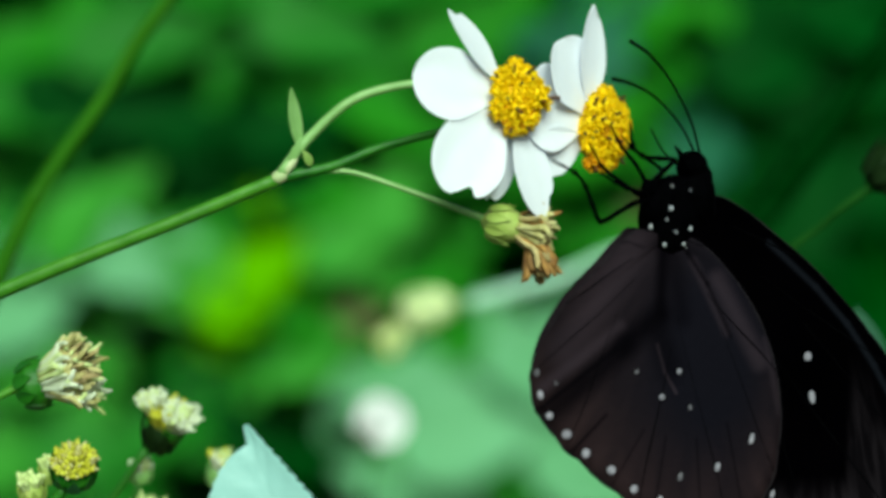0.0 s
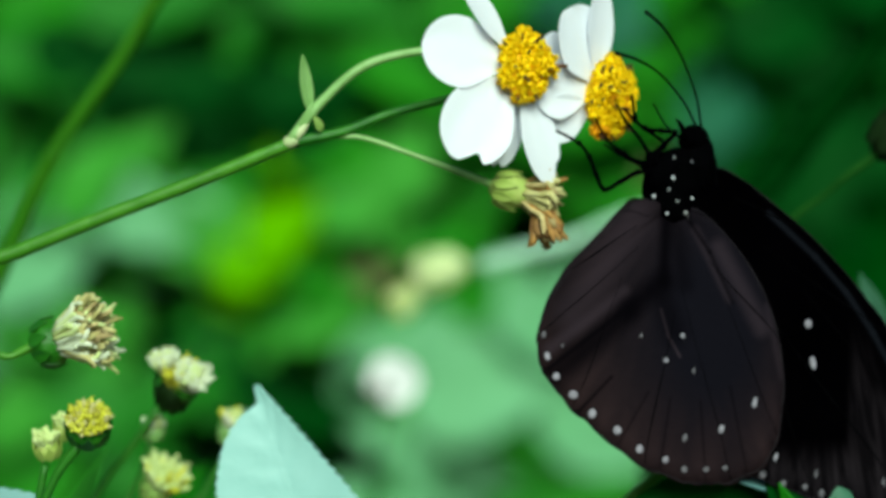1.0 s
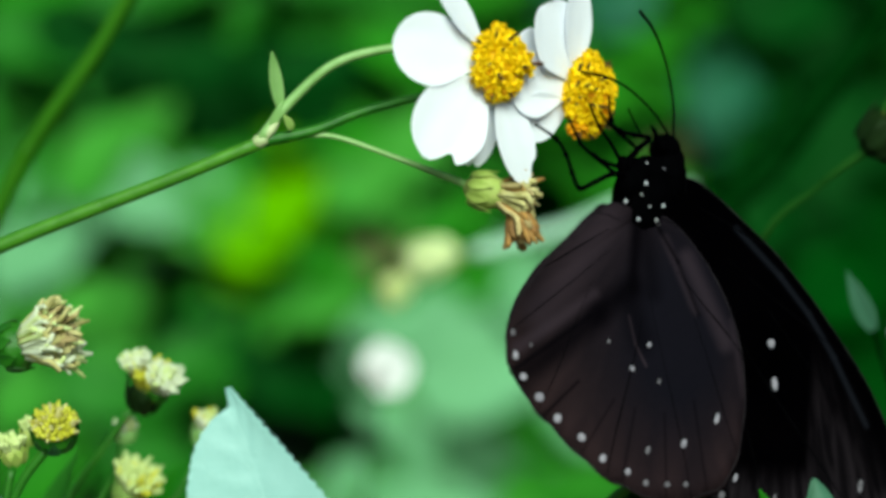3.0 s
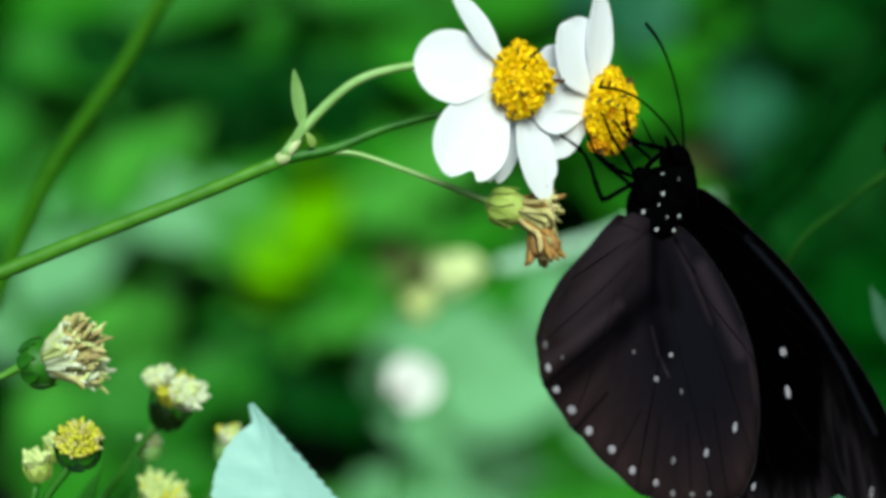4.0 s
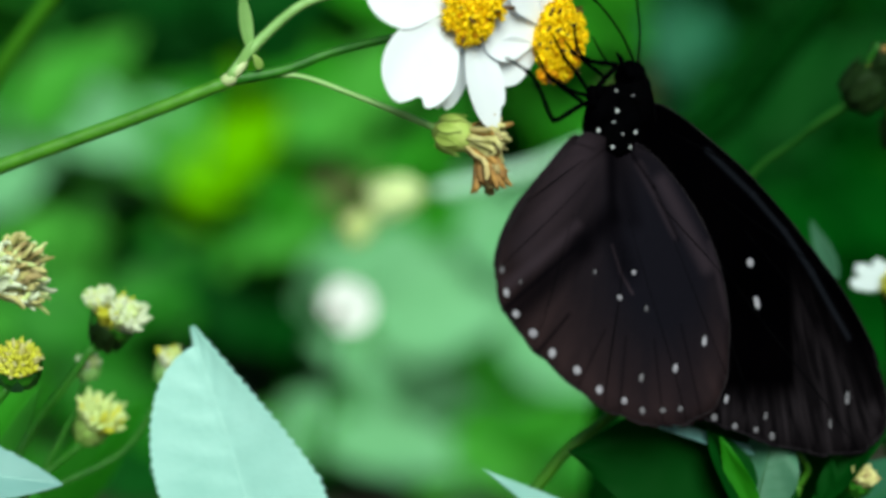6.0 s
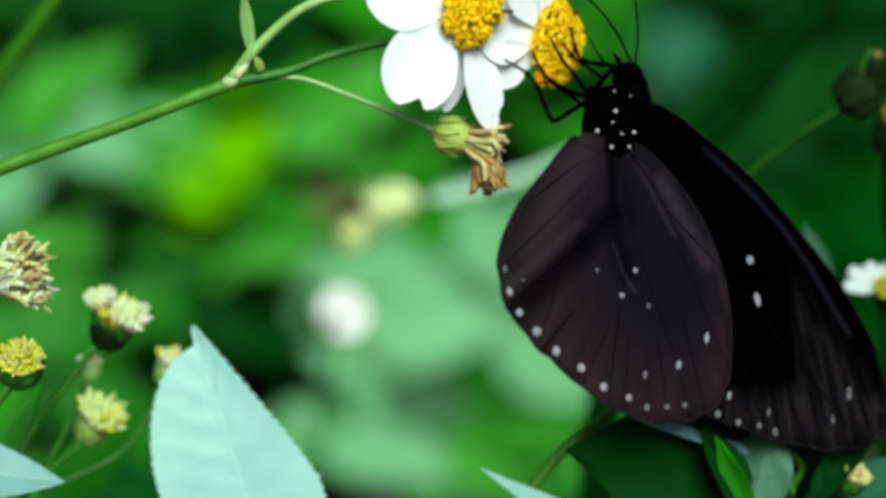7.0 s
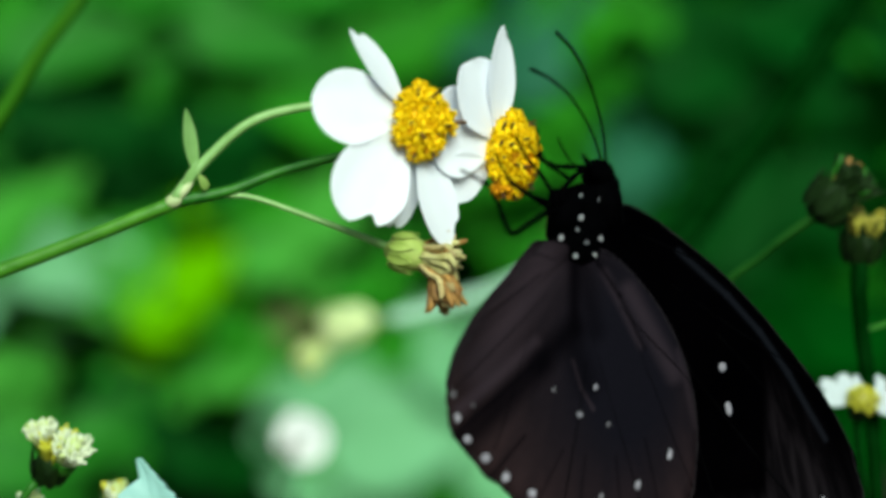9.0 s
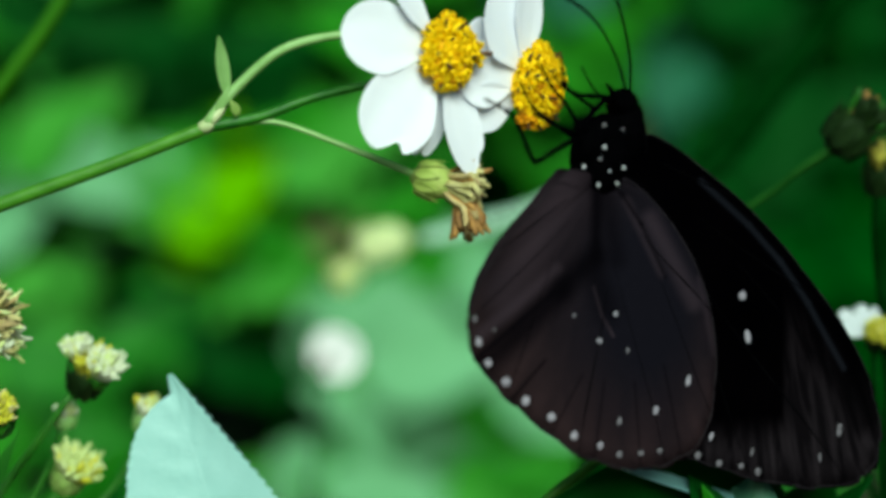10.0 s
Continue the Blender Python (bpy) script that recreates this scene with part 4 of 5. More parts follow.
def broad_leaf(parent, base, tip, normal):
    """A broad toothed blade, one side bellied with a short drip tip, the other running straight to the tip."""
    b, t = V(*base), V(*tip)
    length = (t - b).length

    def half(u, side):
        foot = min(1.0, (0.02 + u) / 0.40) ** 0.6
        if side < 0:
            belly = 10.9 * math.sqrt(max(0.0, 1 - (max(0.0, u - 0.52) / 0.418) ** 2))
            w = max(belly, 1.05 * max(0.0, 1.0 - u) ** 0.35 if u > 0.8 else 0.0)
        else:
            w = min(12.6, 21.2 * (1.016 - u) + 0.35)
            w -= 0.7 * max(0.0, 1 - abs(u - 0.42) / 0.2)
        return w * foot * MM

    def fn(u, v):
        u = 1 - (1 - u) ** 1.15
        w = 2 * v - 1
        h = half(u, w)
        if abs(w) > 0.99:
            h += (0.30 if w > 0 else 0.22) * MM * (1 - ((u * (30 if w > 0 else 34)) % 1.0) * 2) * min(1.0, 8 * (1 - u))
        x = h * w
        rib = 0.7 * MM * math.sin(2.6 * (1 - u)) * (1 - abs(w))
        z = 0.16 * abs(x) + 0.9 * MM * math.sin(6 * u + 2 * w) * abs(w) * 0.35 - 0.12 * MM * math.cos(u * 62 - abs(w) * 9) * (1 - abs(w)) * min(1, 4 * abs(w))
        return (x + rib, u * length, z)
    bm = bmesh.new()
    sheet(bm, fn, 150, 16, 0.3 * MM)
    ob = part("leaf", bm, LEAF_PALE, parent, "broad pale green leaf with a finely toothed edge", aim(b, t - b, normal))
    up = Vector((0, 0, 0.10 * MM))
    bm = bmesh.new()
    tube(bm, [Vector(fn(u, 0.5)) + up for u in (0, 0.2, 0.4, 0.6, 0.8, 0.97)], [0.16 * MM, 0.07 * MM], 6, 4)
    part("midrib", bm, VEIN_PALE, ob, "raised leaf midrib")
    for k in range(6):
        for side in (-1, 1):
            u0 = 0.08 + 0.12 * k + 0.04 * (side > 0)
            bm = bmesh.new()
            tube(bm, [Vector(fn(u0 + 0.15 * q ** 0.8, 0.5 + side * 0.42 * q)) + up * 0.6 for q in (0.02, 0.35, 0.7, 1)], [0.10 * MM, 0.05 * MM], 5, 3)
            part("side_vein", bm, VEIN_PALE, ob)


def build_leaf_plant():
    plant = thing("broad_leaf_plant", "low plant with broad pale toothed leaves", "plant")
    stalk("stem", plant, [(-20, 40, GROUND), (-22, 36, -180), (-20, 26, -90), (-17.7, 16, -62)], [1.6, 1.4, 1.1, 0.7], STEM, 8)
    broad_leaf(plant, (-17.7, 15, -62), (-31.0, 14, -17.7), (-0.10, -0.93, 0.36))
    stalk("stem", plant, [(-22, 36, -180), (-60, 20, -100), (-92, 6, -45), (-86, 4, -34)], [1.0, 0.8, 0.6, 0.5], STEM, 8)
    leaf("leaf", plant, (-86, 6, -35.0), (-47.6, 5, -38.4), (0.1, -0.80, 0.45), 11.0, LEAF_DULL, VEIN_PALE, teeth=20, fold=0.15, droop=0.05, thick=0.3, nu=60, nv=10, tipness=0.25, mid=1.0)
    return plant


def build_right_plants():
    # shade on these plants is painted with dark stem, cup and bud colours
    a = thing("seed_head_plant", "thin stalk bearing a dark dry seed head", "wild flower")
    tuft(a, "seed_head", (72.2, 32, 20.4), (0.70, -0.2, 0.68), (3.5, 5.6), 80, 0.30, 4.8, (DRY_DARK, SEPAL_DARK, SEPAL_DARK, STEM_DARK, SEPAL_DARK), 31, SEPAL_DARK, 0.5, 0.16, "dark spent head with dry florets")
    stalk("stem", a, [(24, 70, GROUND), (30, 66, -160), (40, 56, -40), (52, 40, 0.5), (61.2, 35, 11.2), (68.4, 32.6, 16.8)], [1.1, 1.0, 0.7, 0.55, 0.6, 0.8], STEM_DULL, 8)
    b = thing("bud_plant", "dark stalk with a pale yellow bud", "wild flower")
    stalk("stem", b, [(88, 50, GROUND), (86, 48, -150), (81, 41, -30), (77.4, 36, 0), (77.0, 35, 7.4), (77.5, 35, 10.8)], [1.3, 1.2, 1.2, 1.25, 1.35, 1.2], STEM_SHADE, 8)
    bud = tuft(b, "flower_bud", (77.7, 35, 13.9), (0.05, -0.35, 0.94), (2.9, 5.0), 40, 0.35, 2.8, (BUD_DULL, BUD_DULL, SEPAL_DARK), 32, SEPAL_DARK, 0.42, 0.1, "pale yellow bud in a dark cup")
    for ang in (60, 150, 230, 330):
        bm = bmesh.new()
        sheet(bm, petal_fn(4.2 * MM, 2.8 * MM, 0.04, 0.3, -0.1), 8, 6, 0.3 * MM)
        d = Vector((math.cos(radians(ang)), math.sin(radians(ang)), 0))
        part("petal", bm, BUD_DULL, bud, matrix=aim(d * 2.1 * MM, d * 0.4 + Vector((0, 0, 1)), Vector((0, 0, 1)) - d))
    stalk("side_stem", b, [(77.3, 36, -1), (82, 37, 0.4), (90, 40, 4)], [0.4, 0.4, 0.3], STEM_DARK, 6)
    c = thing("daisy_plant", "small white-petalled flower with a yellow centre", "wild flower")
    stalk("stem", c, [(88, 60, GROUND), (84, 50, -160), (81, 44, -52), (77.4, 38.6, -19), (77.2, 37.6, -14.6)], [1.1, 1.0, 0.8, 0.6, 0.7], STEM_SHADE, 8)
    n = Vector((0.05, -0.80, 0.60)).normalized()
    bm = bmesh.new()
    ball(bm, Vector((0, 0, 0.4 * MM)), (2.0 * MM, 1.8 * MM, 1.7 * MM), 16, 8)
    m = aim(V(77.2, 35.4, -11.8), Vector((0, 0.6, 0.8)), n)
    head = part("flower_head", bm, BUD_DULL, c, "yellow flower centre", m)
    florets = floret_meshes(0.42 * MM, 1.0 * MM, BUD_YELLOW)
    for i in range(26):
        f, turn = math.sqrt((i + 0.5) / 26), i * 2.39996
        d = Vector((math.cos(turn) * math.sin(1.4 * f), math.sin(turn) * math.sin(1.4 * f), math.cos(1.4 * f)))
        share("floret", florets[i % 2], head, Matrix.Translation(Vector((d.x * 1.7, d.y * 1.6, d.z * 1.5)) * MM) @ d.to_track_quat("Z", "Y").to_matrix().to_4x4())
    for ang, L, w in ((176, 6.0, 2.6), (148, 5.8, 2.8), (116, 4.6, 2.4), (84, 4.0, 2.2), (48, 5.2, 2.8), (14, 5.6, 2.8), (342, 4.8, 2.6)):
        bm = bmesh.new()
        sheet(bm, petal_fn(L * MM, w * MM, 0.09, 0.1, 0.05), 10, 8, 0.2 * MM)
        d = Vector((-math.cos(radians(180 - ang)), math.sin(radians(ang)), 0))
        part("petal", bm, PETAL_SHADE, head, matrix=aim(d * 1.5 * MM - Vector((0, 0, 0.5 * MM)), d + Vector((0, 0, 0.1)), Vector((0, 0, 1))))
    bm = bmesh.new()
    tube(bm, [Vector((0, 0, -4.4 * MM)), Vector((0, 0, -2.6 * MM)), Vector((0, 0, -0.4 * MM))], [0.8 * MM, 1.7 * MM, 2.1 * MM], 10, 3)
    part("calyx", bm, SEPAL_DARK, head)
    leaf("leaf", c, (69.0, 41, -11), (64.0, 38, -1.5), (-0.4, -0.85, 0.3), 3.2, LEAF_GREY, droop=0.05, label="narrow blue-green leaf")
    stalk("leaf_stalk", c, [(79, 42, -40), (74, 42, -26), (69.0, 41, -11)], [0.6, 0.5, 0.4], STEM_SHADE, 6)
    return a


def build_lower_leaves():
    plant = thing("leafy_shoot", "green shoot with curled leaves under the wings", "plant")
    stalk("stem", plant, [(46, 30, GROUND), (46, 26, -150), (44, 20, -70), (41, 18, -52)], [1.6, 1.4, 1.2, 1.0], STEM, 8)
    # skylight on the edge and shade beneath it are put into two leaf colours
    leaf("leaf", plant, (50.0, 7.0, -33.9), (28.7, 1.0, -28.8), (-0.05, -0.55, 0.83), 3.0, LEAF_DULL, fold=0.10, droop=-0.08, wave=0.05, nu=30, nv=8, tipness=0.2, label="pale curled leaf edge just under the wings")
    leaf("leaf", plant, (57, 13, -39.5), (23.5, 1.0, -33.0), (-0.15, -0.95, 0.25), 25, LEAF_SHADE, fold=0.2, droop=0.06, wave=0.04, nu=36, nv=12, label="dark green leaf, shade from the one above put into its colour")
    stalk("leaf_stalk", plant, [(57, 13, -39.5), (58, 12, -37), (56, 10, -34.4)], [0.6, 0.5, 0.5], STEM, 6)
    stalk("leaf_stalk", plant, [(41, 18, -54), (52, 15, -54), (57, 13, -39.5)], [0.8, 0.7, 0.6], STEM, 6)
    # one cupped leaf: its lit fold and darker sides are painted as separate greens
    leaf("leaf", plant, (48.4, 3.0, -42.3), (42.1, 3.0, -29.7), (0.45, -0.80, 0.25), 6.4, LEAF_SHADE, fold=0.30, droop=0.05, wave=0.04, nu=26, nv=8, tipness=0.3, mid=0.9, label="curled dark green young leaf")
    leaf("leaf", plant, (48.6, 2.0, -42.1), (43.4, 2.0, -30.8), (-0.5, -0.80, 0.25), 3.6, LEAF_TOP, fold=0.30, droop=-0.04, wave=0.05, nu=26, nv=8, tipness=0.3, label="lit leaf fold, its light painted as a brighter green")
    leaf("leaf", plant, (48.4, 3.0, -42.3), (51.6, 5.0, -29.8), (-0.25, -0.88, 0.35), 9.4, LEAF_GREY, STEM_DULL, fold=-0.30, droop=0.06, wave=0.08, nu=30, nv=14, tipness=0.0, mid=1.0, label="cupped blue-green young leaf")
    stalk("leaf_stalk", plant, [(44, 20, -70), (46, 10, -54), (48.0, 1.0, -41.9)], [0.9, 0.8, 0.7], STEM, 6)
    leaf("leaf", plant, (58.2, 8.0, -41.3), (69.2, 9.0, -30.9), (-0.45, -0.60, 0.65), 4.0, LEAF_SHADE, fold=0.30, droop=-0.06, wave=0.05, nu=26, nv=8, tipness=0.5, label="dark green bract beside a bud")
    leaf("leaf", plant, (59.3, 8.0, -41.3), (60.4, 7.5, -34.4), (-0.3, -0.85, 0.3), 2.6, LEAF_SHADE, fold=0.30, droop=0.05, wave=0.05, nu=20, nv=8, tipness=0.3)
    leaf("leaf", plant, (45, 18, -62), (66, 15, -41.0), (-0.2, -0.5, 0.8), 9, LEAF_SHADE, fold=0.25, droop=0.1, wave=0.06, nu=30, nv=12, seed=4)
    # no known leaf: added near-black to darken the gap behind the buds
    leaf("leaf", plant, (50, 22, -62), (66, 19, -30.5), (-0.1, -0.9, 0.3), 17, LEAF_DARK, fold=0.2, droop=0.05, nu=30, nv=12, seed=6, mid=0.9, label="near-black leaf added to darken the gap behind the buds")
    leaf("leaf", plant, (46, 22, -64), (80, 20, -33.0), (0.0, -0.7, 0.7), 20, LEAF_TEAL, STEM_DARK, fold=0.2, droop=0.1, nu=30, nv=12, seed=5)
    stalk("stem", plant, [(46, 20, -62), (60, 13, -50), (64.8, 9.6, -40.7)], [0.5, 0.5, 0.5], STEM_DARK, 6)
    tuft(plant, "flower_bud", (64.8, 9.0, -38.1), (0.25, -0.6, 0.75), (1.7, 2.6), 44, 0.6, 2.0, (DRY_PALE, DRY_PALE, DRY), 41, STEM_DARK, 0.42, 0.12, "pale cream bud between green bracts")
    leaf("leaf", plant, (36, 16, -52), (10.6, 12, -37.9), (-0.1, -0.75, 0.6), 4.6, LEAF_PALE, fold=0.2, droop=-0.05, nu=20, nv=6, label="narrow pale leaf blade")
    stalk("stem", plant, [(44, 20, -70), (8, 20, -62), (21, 16, -38.5), (30, 16, -30.0), (39, 20, -22)], [0.7, 0.8, 0.9, 0.8, 0.6], STEM, 8)


# ---- plants further off ----
def build_far_flowers():
    a = thing("white_flower_plant", "out-of-reach small white flower on a thin stalk", "wild flower")
    stalk("stem", a, [(-40, 320, GROUND), (-36, 316, -190), (-25, 300, -70), (-19.4, 292, -37)], [1.2, 1.0, 0.7, 0.7], STEM_SHADE, 8)
    head = tuft(a, "flower_head", (-18.9, 290, -33.2), (0.1, -0.95, 0.30), (3.2, 4.0), 80, 0.7, 3.8, (PETAL_WHITE,), 51, STEM_PALE, 0.7, 0.1)
    low = head.matrix_basis.to_3x3().inverted() @ Vector((-0.7, 0.0, -0.7))
    gap = math.atan2(low.y, low.x)
    for turn, size, lift in ((55, 7.8, 0.3), (92, 8.4, 0.25), (128, 8.8, 0.35), (165, 8.4, 0.2), (200, 8.2, 0.3), (238, 8.4, 0.25), (275, 7.6, 0.4), (312, 7.0, 0.3), (100, 5.4, 0.9), (180, 5.4, 0.9), (250, 5.4, 0.9)):
        d = Vector((math.cos(gap + radians(turn)), math.sin(gap + radians(turn)), 0))
        bm = bmesh.new()
        sheet(bm, petal_fn(size * 0.90 * MM, 7.8 * MM, 0.05, 0.1, 0.0), 10, 8, 0.3 * MM)
        part("petal", bm, PETAL_WHITE, head, matrix=aim(d * 1.6 * MM, d + Vector((0, 0, lift)), Vector((0, 0, 1))))
    bm = bmesh.new()
    sheet(bm, petal_fn(5.4 * MM, 4.6 * MM, 0.05, 0.4, 0.4), 10, 8, 0.3 * MM)
    d = Vector((math.cos(gap), math.sin(gap), 0))
    part("withered_petal", bm, WITHERED, head, "withered grey-brown petal", matrix=aim(d * 2.4 * MM + Vector((0, 0, 3.4 * MM)), d + Vector((0, 0, 0.2)), Vector((0, 0, 1))))
    b = thing("pale_bud_plant", "pale stalk with two yellow-green buds", "wild flower")
    stalk("stem", b, [(150, 330, GROUND), (130, 310, -120), (108, 285, -30), (84, 266, 16), (72, 258, 21)], [2.0, 1.9, 1.8, 1.8, 1.9], STEM_SHADE, 10)
    stalk("side_stem", b, [(72, 258, 22), (60, 256, 19.5), (49.0, 252, 16.4), (36.2, 250, 10.6), (21.0, 250, 6.4), (8, 250, 3.0)], [1.2, 1.3, 1.5, 1.8, 2.2, 2.0], STALK_MINT, 10, "pale mint green stalk")
    tuft(b, "flower_bud", (-6.6, 249, 0.9), (-0.9, -0.25, -0.25), (4.4, 11), 26, 0.4, 4.0, (BUD_PALE,), 52, BUD_PALE, 1.0, 0.1)
    stalk("side_stem", b, [(10, 252, 5), (0, 254, 0), (-8, 252, -3)], [0.9, 0.8, 0.8], STEM_PALE, 8)
    tuft(b, "flower_bud", (-14.4, 251, -7.6), (-0.5, -0.5, -0.4), (3.6, 6), 22, 0.4, 3.6, (CREAM, CREAM, BUD_YELLOW), 53, CREAM, 1.1, 0.1)
    c = thing("grass_stalk", "slanting green grass stalk", "grass")
    stalk("stem", c, [(-150, 66, GROUND), (-128, 68, -130), (-94, 70, -25), (-83, 70, 0), (-74, 70, 20), (-61.5, 70, 38), (-55.5, 70, 48), (-47, 70, 60), (-30, 74, 92)], [2.0, 1.9, 1.8, 1.7, 1.6, 1.5, 1.4, 1.3, 0.9], STEM_GRASS, 8)
    ring = bmesh.new()
    tube(ring, [V(-75.0, 70, 18.2), V(-74.0, 70, 20), V(-72.8, 70, 21.8)], [1.5 * MM, 1.9 * MM, 1.5 * MM], 8, 3)
    part("stem_node", ring, STEM_GRASS, c)
    d = thing("grass_stalk", "thick dark green slanting plant stalk", "grass")
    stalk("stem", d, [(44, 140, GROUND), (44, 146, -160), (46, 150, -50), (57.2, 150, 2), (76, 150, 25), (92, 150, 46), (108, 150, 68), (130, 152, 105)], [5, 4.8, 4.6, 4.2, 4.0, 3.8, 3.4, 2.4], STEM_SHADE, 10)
    ring = bmesh.new()
    tube(ring, [V(55.6, 150, 0), V(57.2, 150, 2), V(59.2, 150, 4.4)], [4.2 * MM, 4.9 * MM, 4.1 * MM], 10, 3)
    part("stem_node", ring, STEM_SHADE, d)


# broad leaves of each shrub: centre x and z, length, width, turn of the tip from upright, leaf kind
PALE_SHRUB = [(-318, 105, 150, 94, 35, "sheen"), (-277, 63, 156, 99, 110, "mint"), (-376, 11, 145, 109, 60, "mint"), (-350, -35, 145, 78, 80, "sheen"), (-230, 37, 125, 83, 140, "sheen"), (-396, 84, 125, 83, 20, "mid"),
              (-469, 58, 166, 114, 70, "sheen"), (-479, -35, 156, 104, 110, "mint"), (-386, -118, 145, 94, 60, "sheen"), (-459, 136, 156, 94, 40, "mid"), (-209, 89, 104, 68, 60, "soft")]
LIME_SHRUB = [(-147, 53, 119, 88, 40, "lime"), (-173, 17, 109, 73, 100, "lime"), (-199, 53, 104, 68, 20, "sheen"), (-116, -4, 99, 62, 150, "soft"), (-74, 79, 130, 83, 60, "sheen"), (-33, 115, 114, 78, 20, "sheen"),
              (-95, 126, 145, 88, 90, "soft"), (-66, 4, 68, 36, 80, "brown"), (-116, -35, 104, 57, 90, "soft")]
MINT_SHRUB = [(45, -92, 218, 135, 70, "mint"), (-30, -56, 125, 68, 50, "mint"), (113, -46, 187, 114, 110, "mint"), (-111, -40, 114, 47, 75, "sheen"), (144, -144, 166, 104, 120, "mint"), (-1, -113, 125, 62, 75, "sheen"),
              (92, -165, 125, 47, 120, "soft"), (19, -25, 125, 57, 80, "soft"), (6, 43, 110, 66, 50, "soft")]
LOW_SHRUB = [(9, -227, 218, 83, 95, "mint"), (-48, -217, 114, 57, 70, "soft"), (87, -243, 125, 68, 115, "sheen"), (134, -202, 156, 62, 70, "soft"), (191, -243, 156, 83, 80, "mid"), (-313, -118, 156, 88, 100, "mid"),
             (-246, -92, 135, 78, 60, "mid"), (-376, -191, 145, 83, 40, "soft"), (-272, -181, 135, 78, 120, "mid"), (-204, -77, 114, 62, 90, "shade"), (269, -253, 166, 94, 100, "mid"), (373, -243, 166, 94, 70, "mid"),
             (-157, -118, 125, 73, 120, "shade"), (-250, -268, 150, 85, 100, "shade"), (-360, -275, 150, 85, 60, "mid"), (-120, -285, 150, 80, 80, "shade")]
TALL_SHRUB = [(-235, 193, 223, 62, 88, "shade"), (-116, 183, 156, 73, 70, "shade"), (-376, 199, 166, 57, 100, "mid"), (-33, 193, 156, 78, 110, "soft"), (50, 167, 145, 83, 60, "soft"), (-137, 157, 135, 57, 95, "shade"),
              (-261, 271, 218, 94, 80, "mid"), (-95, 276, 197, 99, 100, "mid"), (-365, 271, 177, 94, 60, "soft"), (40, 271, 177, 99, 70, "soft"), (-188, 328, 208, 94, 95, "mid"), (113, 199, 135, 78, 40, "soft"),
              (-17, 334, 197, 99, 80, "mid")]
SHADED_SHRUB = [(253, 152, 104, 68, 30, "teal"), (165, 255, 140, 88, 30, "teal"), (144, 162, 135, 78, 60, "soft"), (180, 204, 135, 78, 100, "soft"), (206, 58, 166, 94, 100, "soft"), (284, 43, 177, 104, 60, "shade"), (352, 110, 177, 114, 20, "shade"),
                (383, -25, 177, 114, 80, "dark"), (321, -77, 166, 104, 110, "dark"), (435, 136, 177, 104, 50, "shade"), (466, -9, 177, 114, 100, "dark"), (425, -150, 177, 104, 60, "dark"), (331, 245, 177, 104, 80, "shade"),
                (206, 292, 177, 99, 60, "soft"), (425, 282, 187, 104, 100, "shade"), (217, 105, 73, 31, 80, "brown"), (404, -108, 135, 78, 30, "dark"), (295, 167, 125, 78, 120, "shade")]


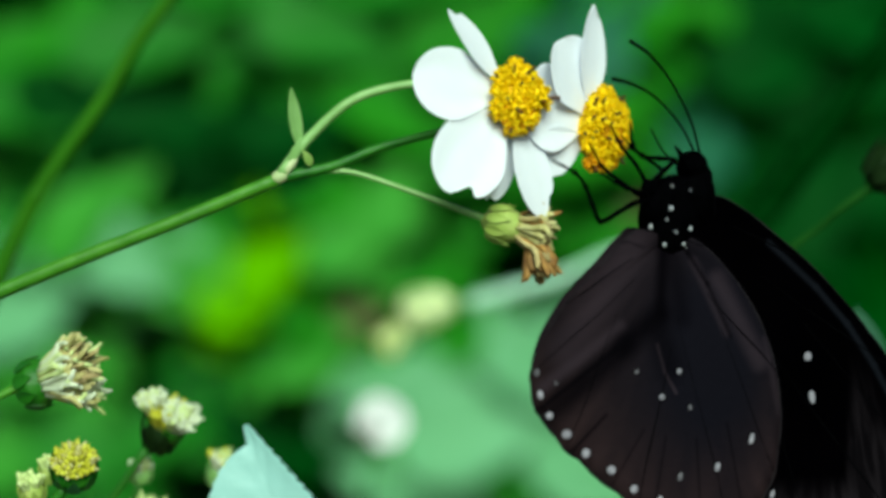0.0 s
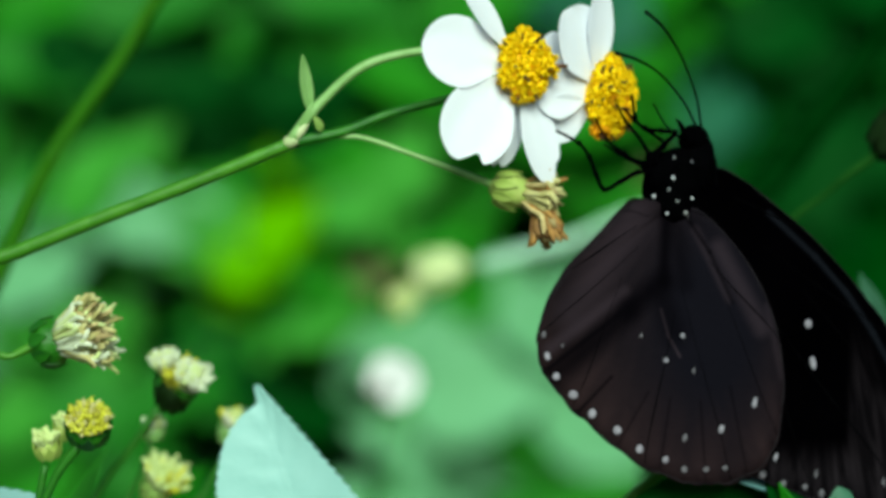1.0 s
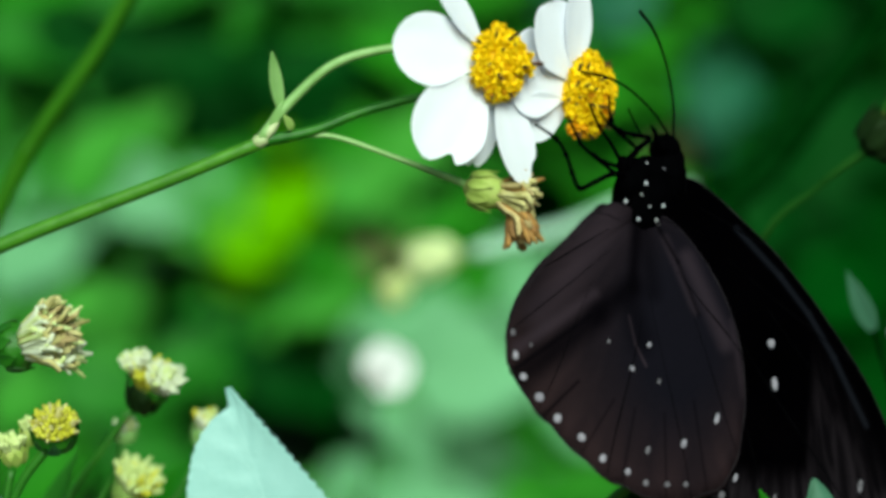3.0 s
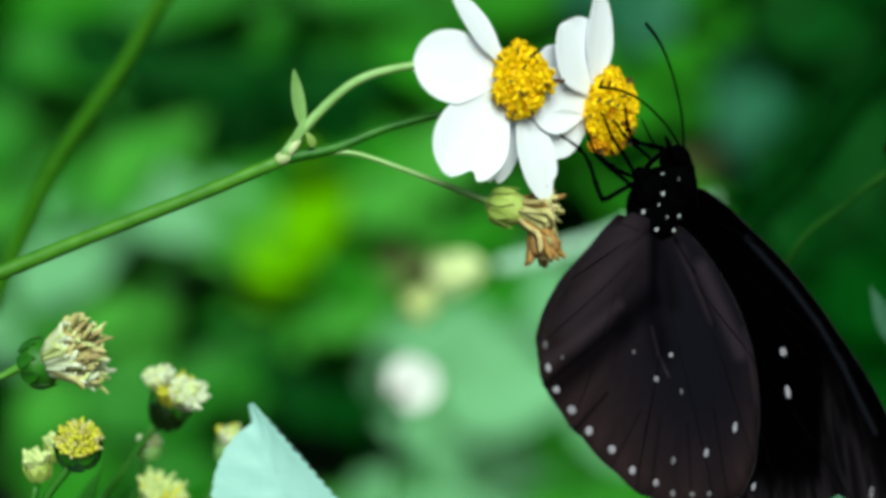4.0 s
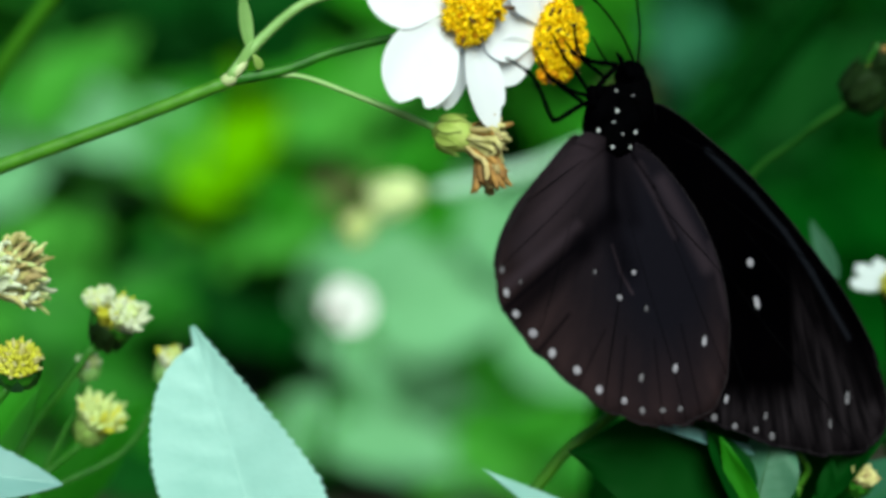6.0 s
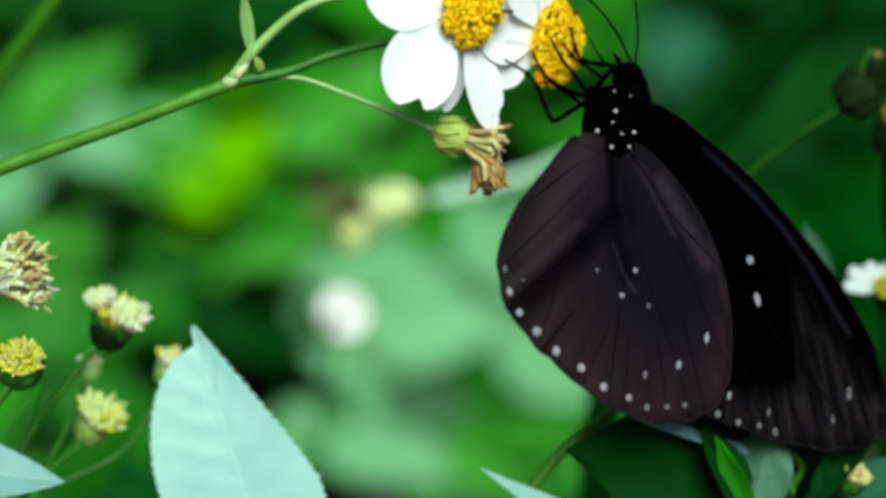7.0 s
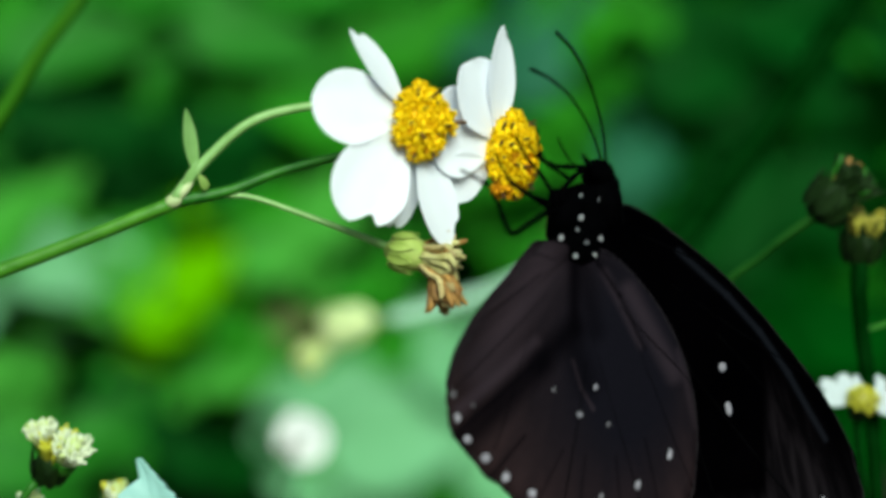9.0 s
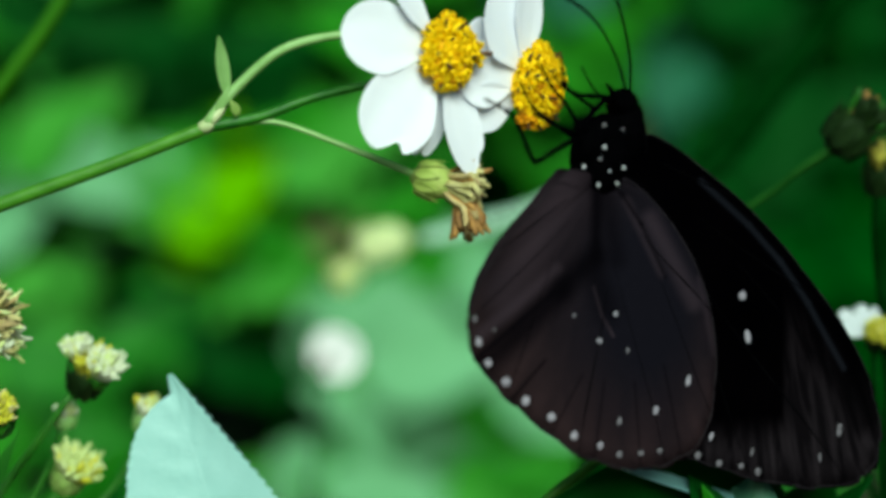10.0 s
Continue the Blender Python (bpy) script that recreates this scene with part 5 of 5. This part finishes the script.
def build_broad_shrubs():
    """Shrubs behind the flowers, each stem bearing broad leaves on branches with smaller leaves round them."""
    # these greens carry sun patches, leaf gloss and shade in their base colours
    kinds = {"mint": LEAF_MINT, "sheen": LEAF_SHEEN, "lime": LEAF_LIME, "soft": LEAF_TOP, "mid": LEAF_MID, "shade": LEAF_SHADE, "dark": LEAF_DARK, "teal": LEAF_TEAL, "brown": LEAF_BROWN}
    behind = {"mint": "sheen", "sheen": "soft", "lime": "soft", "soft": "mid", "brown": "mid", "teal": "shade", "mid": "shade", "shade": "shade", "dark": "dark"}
    rnd = random.Random(8)
    for blades, label in ((PALE_SHRUB, "shrub with pale green leaves, sunlight put into their colour"), (LIME_SHRUB, "shrub with lime green leaves"), (MINT_SHRUB, "shrub with broad pale mint leaves"),
                          (LOW_SHRUB, "low leafy green shrub"), (TALL_SHRUB, "tall shrub with soft green leaves"), (SHADED_SHRUB, "shrub with dark blue-green leaves, shade put into their colour")):
        x0 = sum(b[0] for b in blades) / len(blades)
        top = max(b[1] for b in blades)
        shrub = thing("leafy_shrub", label, "shrub", "shrubs behind the flowers")
        trunk = [Vector((x0 + 10, 1500, GROUND)), Vector((x0 + 4, 1505, -200)), Vector((x0, 1510, (top - 200) / 2)), Vector((x0 - 6, 1515, top - 20))]
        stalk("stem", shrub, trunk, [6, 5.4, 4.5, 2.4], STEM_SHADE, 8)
        for i, (x, z, length, width, turn, kind) in enumerate(blades):
            root = trunk[1].lerp(trunk[3], min(1, max(0, (z + 200) / (top + 200))))
            hub = Vector((x, 1460, z - 15))
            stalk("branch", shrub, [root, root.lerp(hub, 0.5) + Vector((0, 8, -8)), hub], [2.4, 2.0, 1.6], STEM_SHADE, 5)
            a = radians(turn)
            d = Vector((math.sin(a), 0.05, math.cos(a)))
            side = Vector((math.cos(a), 0, -math.sin(a)))
            c = Vector((x, 1290 + 5 * i, z))
            # the broad leaf, then smaller ones of its kind round its rim and duller ones behind
            for k in range(13):
                if k == 0:
                    way, mid, size, ratio, tone = d, c, length * 0.74, width / length, kind
                else:
                    e = rnd.uniform(0, 6.28)
                    way = Vector((math.sin(e), rnd.uniform(-0.1, 0.1), math.cos(e))).normalized()
                    ring = rnd.uniform(0, 6.28)
                    far = rnd.uniform(0.28, 0.60) if k < 9 else rnd.uniform(0.1, 0.72)
                    mid = c + d * length * far * math.cos(ring) + side * width * far * 1.1 * math.sin(ring) + Vector((0, 12 * k, 0))
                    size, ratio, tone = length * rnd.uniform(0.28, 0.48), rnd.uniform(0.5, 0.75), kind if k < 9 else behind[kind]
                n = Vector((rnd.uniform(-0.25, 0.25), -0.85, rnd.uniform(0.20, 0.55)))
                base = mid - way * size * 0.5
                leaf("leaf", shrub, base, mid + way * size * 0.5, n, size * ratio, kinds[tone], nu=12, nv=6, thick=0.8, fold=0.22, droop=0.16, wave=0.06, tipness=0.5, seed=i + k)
                if k < 4:
                    stalk("leaf_stalk", shrub, [hub, hub.lerp(base, 0.5) + Vector((0, 6, -3)), base], [1.4, 1.2, 1.0], STEM_SHADE, 4)


def build_undergrowth():
    """Dense leaves that close the view behind the shrubs, coloured near black for deep shade."""
    rnd = random.Random(4)
    verts, faces, mats = [], [], []
    prof = [(0.0, 0.05), (0.2, 0.75), (0.45, 1.0), (0.75, 0.6), (1.0, 0.02)]
    for i in range(5200):
        y = rnd.uniform(1.6, 2.6)
        x = rnd.uniform(-0.62, 0.62) * (0.5 + y * 0.5)
        z = GROUND * MM + rnd.random() ** 0.8 * (0.5 + 0.42 * y)
        L, w = rnd.uniform(0.045, 0.11), rnd.uniform(0.018, 0.04)
        m = Matrix.Translation((x, y, z)) @ Euler((rnd.uniform(-0.5, 1.2), rnd.uniform(-0.6, 0.6), rnd.uniform(0, 6.28))).to_matrix().to_4x4()
        k = len(verts)
        for u, h in prof:
            for s in (-1, 0, 1):
                verts.append(m @ Vector((s * w * h, u * L, 0.25 * abs(s) * w * h - 0.25 * L * u * u)))
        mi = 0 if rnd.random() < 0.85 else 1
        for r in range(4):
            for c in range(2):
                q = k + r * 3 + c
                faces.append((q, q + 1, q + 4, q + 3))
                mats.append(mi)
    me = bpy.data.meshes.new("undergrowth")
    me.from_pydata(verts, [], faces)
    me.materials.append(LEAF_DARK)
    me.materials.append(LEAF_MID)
    me.polygons.foreach_set("material_index", mats)
    me.polygons.foreach_set("use_smooth", [True] * len(faces))
    tagged(new("undergrowth", me), "dense dark green leaves of the undergrowth", "undergrowth", kind="stuff")


def build_backdrop():
    """Added hedge face far behind the undergrowth: hides the sky, its shade is in the colour."""
    bm = bmesh.new()
    rnd = random.Random(9)
    rows = [[bm.verts.new((x * 0.25, 3.2 + 0.05 * abs(x) + rnd.uniform(-0.06, 0.06), GROUND * MM + z * 0.2)) for z in range(9)] for x in range(-12, 13)]
    for a, b in zip(rows, rows[1:]):
        for k in range(8):
            bm.faces.new((a[k], b[k], b[k + 1], a[k + 1]))
    tagged(part("backdrop", bm, LEAF_DARK), "added hedge sheet far behind the plants, coloured as deep shade", "hedge", kind="structure")


build_ground()
build_backdrop()
flower_plant = build_flower_plant()
butterfly, feelers, forewing = build_butterfly()
build_bud_plant()
build_leaf_plant()
dry_head = build_right_plants()
build_lower_leaves()
build_far_flowers()
build_broad_shrubs()
build_undergrowth()


def motions():
    """The butterfly shifts and turns on the flower; its antennae swing, and a dry stalk sways a little."""
    walk(butterfly, [
        (0.0, pose(0.02807, -0.00942, 0.00978, 6.27, -0.26, 17.74)),
        (0.5, pose(0.02823, -0.00697, 0.00975, 5.03, 0.35, 17.38)),
        (1.0, pose(0.02865, -0.00373, 0.00976, 2.66, 0.18, 15.96)),
        (1.5, pose(0.02870, -0.00495, 0.01015, 1.77, -0.24, 16.28)),
        (2.0, pose(0.02881, -0.00418, 0.01030, 0.29, -0.22, 17.67)),
        (2.5, pose(0.02857, -0.00464, 0.01017, 0.73, 0.51, 19.39)),
        (3.0, pose(0.02791, -0.00180, 0.00904, -2.26, 4.85, 22.69)),
        (3.2, pose(0.02778, -0.00097, 0.00886, -3.25, 6.04, 24.81)),
        (4.3, pose(0.02673, -0.00253, 0.01010, -3.69, 3.85, 32.47)),
        (4.5, pose(0.02653, -0.00387, 0.01018, -4.09, 4.17, 32.95)),
        (5.0, pose(0.02741, -0.00420, 0.01130, -3.87, 2.01, 29.79)),
        (5.5, pose(0.02784, -0.00345, 0.01148, -4.85, 0.90, 27.06)),
        (7.0, pose(0.02823, -0.00390, 0.01179, -7.23, -0.41, 26.13)),
        (7.5, pose(0.02810, -0.00422, 0.01195, -5.68, -0.68, 26.08)),
        (8.0, pose(0.02821, -0.00304, 0.01218, -4.50, -0.88, 25.62)),
        (8.5, pose(0.02787, -0.00568, 0.01193, -1.84, -1.15, 25.66)),
        (9.0, pose(0.02825, -0.00958, 0.01234, 3.24, -2.23, 23.03)),
        (9.5, pose(0.02819, -0.01044, 0.01251, 3.74, -2.59, 21.41)),
        (10.0, pose(0.02821, -0.01124, 0.01261, 2.94, -2.42, 22.88)),
    ])
    foot = Matrix.Translation(V(24, 70, GROUND))
    sway = ((0.0, -0.50), (2.5, -0.50), (4.5, -0.2), (5.5, -0.06), (7.5, 0.0), (9.0, 0.18), (10.0, 0.0))
    walk(dry_head, [(t, foot @ pose(0, 0, 0, 0, a, 0) @ foot.inverted()) for t, a in sway])
    near = [(0.0, -1.5), (0.5, -2.0), (1.0, -0.9), (1.5, 0.3), (2.0, 0.5), (2.5, -2.5), (3.0, -13.0), (3.2, -14.9), (4.3, -15.4), (4.5, -16.8), (5.0, -8.2), (5.5, -1.9), (7.0, 1.4), (7.5, 1.3), (8.0, 1.4), (8.5, 0.0), (9.0, 8.4), (9.5, 13.8), (10.0, 11.1)]
    far = [(0.0, -14.0), (0.5, -11.2), (1.0, -6.8), (1.5, -2.2), (2.0, 2.2), (2.5, 3.7), (3.0, 2.0), (3.2, 0.9), (4.3, 0.2), (4.5, -1.2), (5.0, 3.2), (5.5, 8.0), (7.0, 14.8), (7.5, 14.0), (8.0, 11.6), (8.5, 9.0), (9.0, -0.9), (9.5, 0.5), (10.0, 3.8)]
    hinge = Matrix.Translation(V(4.0, 0.25, -0.4))
    spread = [(0.0, -2.9, 0.11), (0.5, -2.2, 0.21), (1.0, -1.5, 0.04), (1.5, -1.3, 0.15), (2.0, -1.6, 0.08), (2.5, -2.4, 0.02), (3.0, -3.0, 0.03), (3.2, -3.7, 0.10), (4.3, -7.5, 0.52), (4.5, -8.2, 0.59), (5.0, -5.6, 0.06), (5.5, -5.1, 0.24), (7.0, -4.6, 0.43), (7.5, -6.0, 0.59), (8.0, -6.4, 0.61), (8.5, -7.3, 0.65), (9.0, -4.6, -0.08), (9.5, -4.1, 0.07), (10.0, -4.5, -0.11)]
    walk(forewing, [(t, hinge @ pose(0, 0, 0, 0, a, y) @ hinge.inverted()) for t, y, a in spread])
    for feeler, swing in zip(feelers, (near, far)):
        home = feeler.matrix_basis.copy()
        walk(feeler, [(t, home @ pose(0, 0, 0, 0, a, 0)) for t, a in swing])


motions()
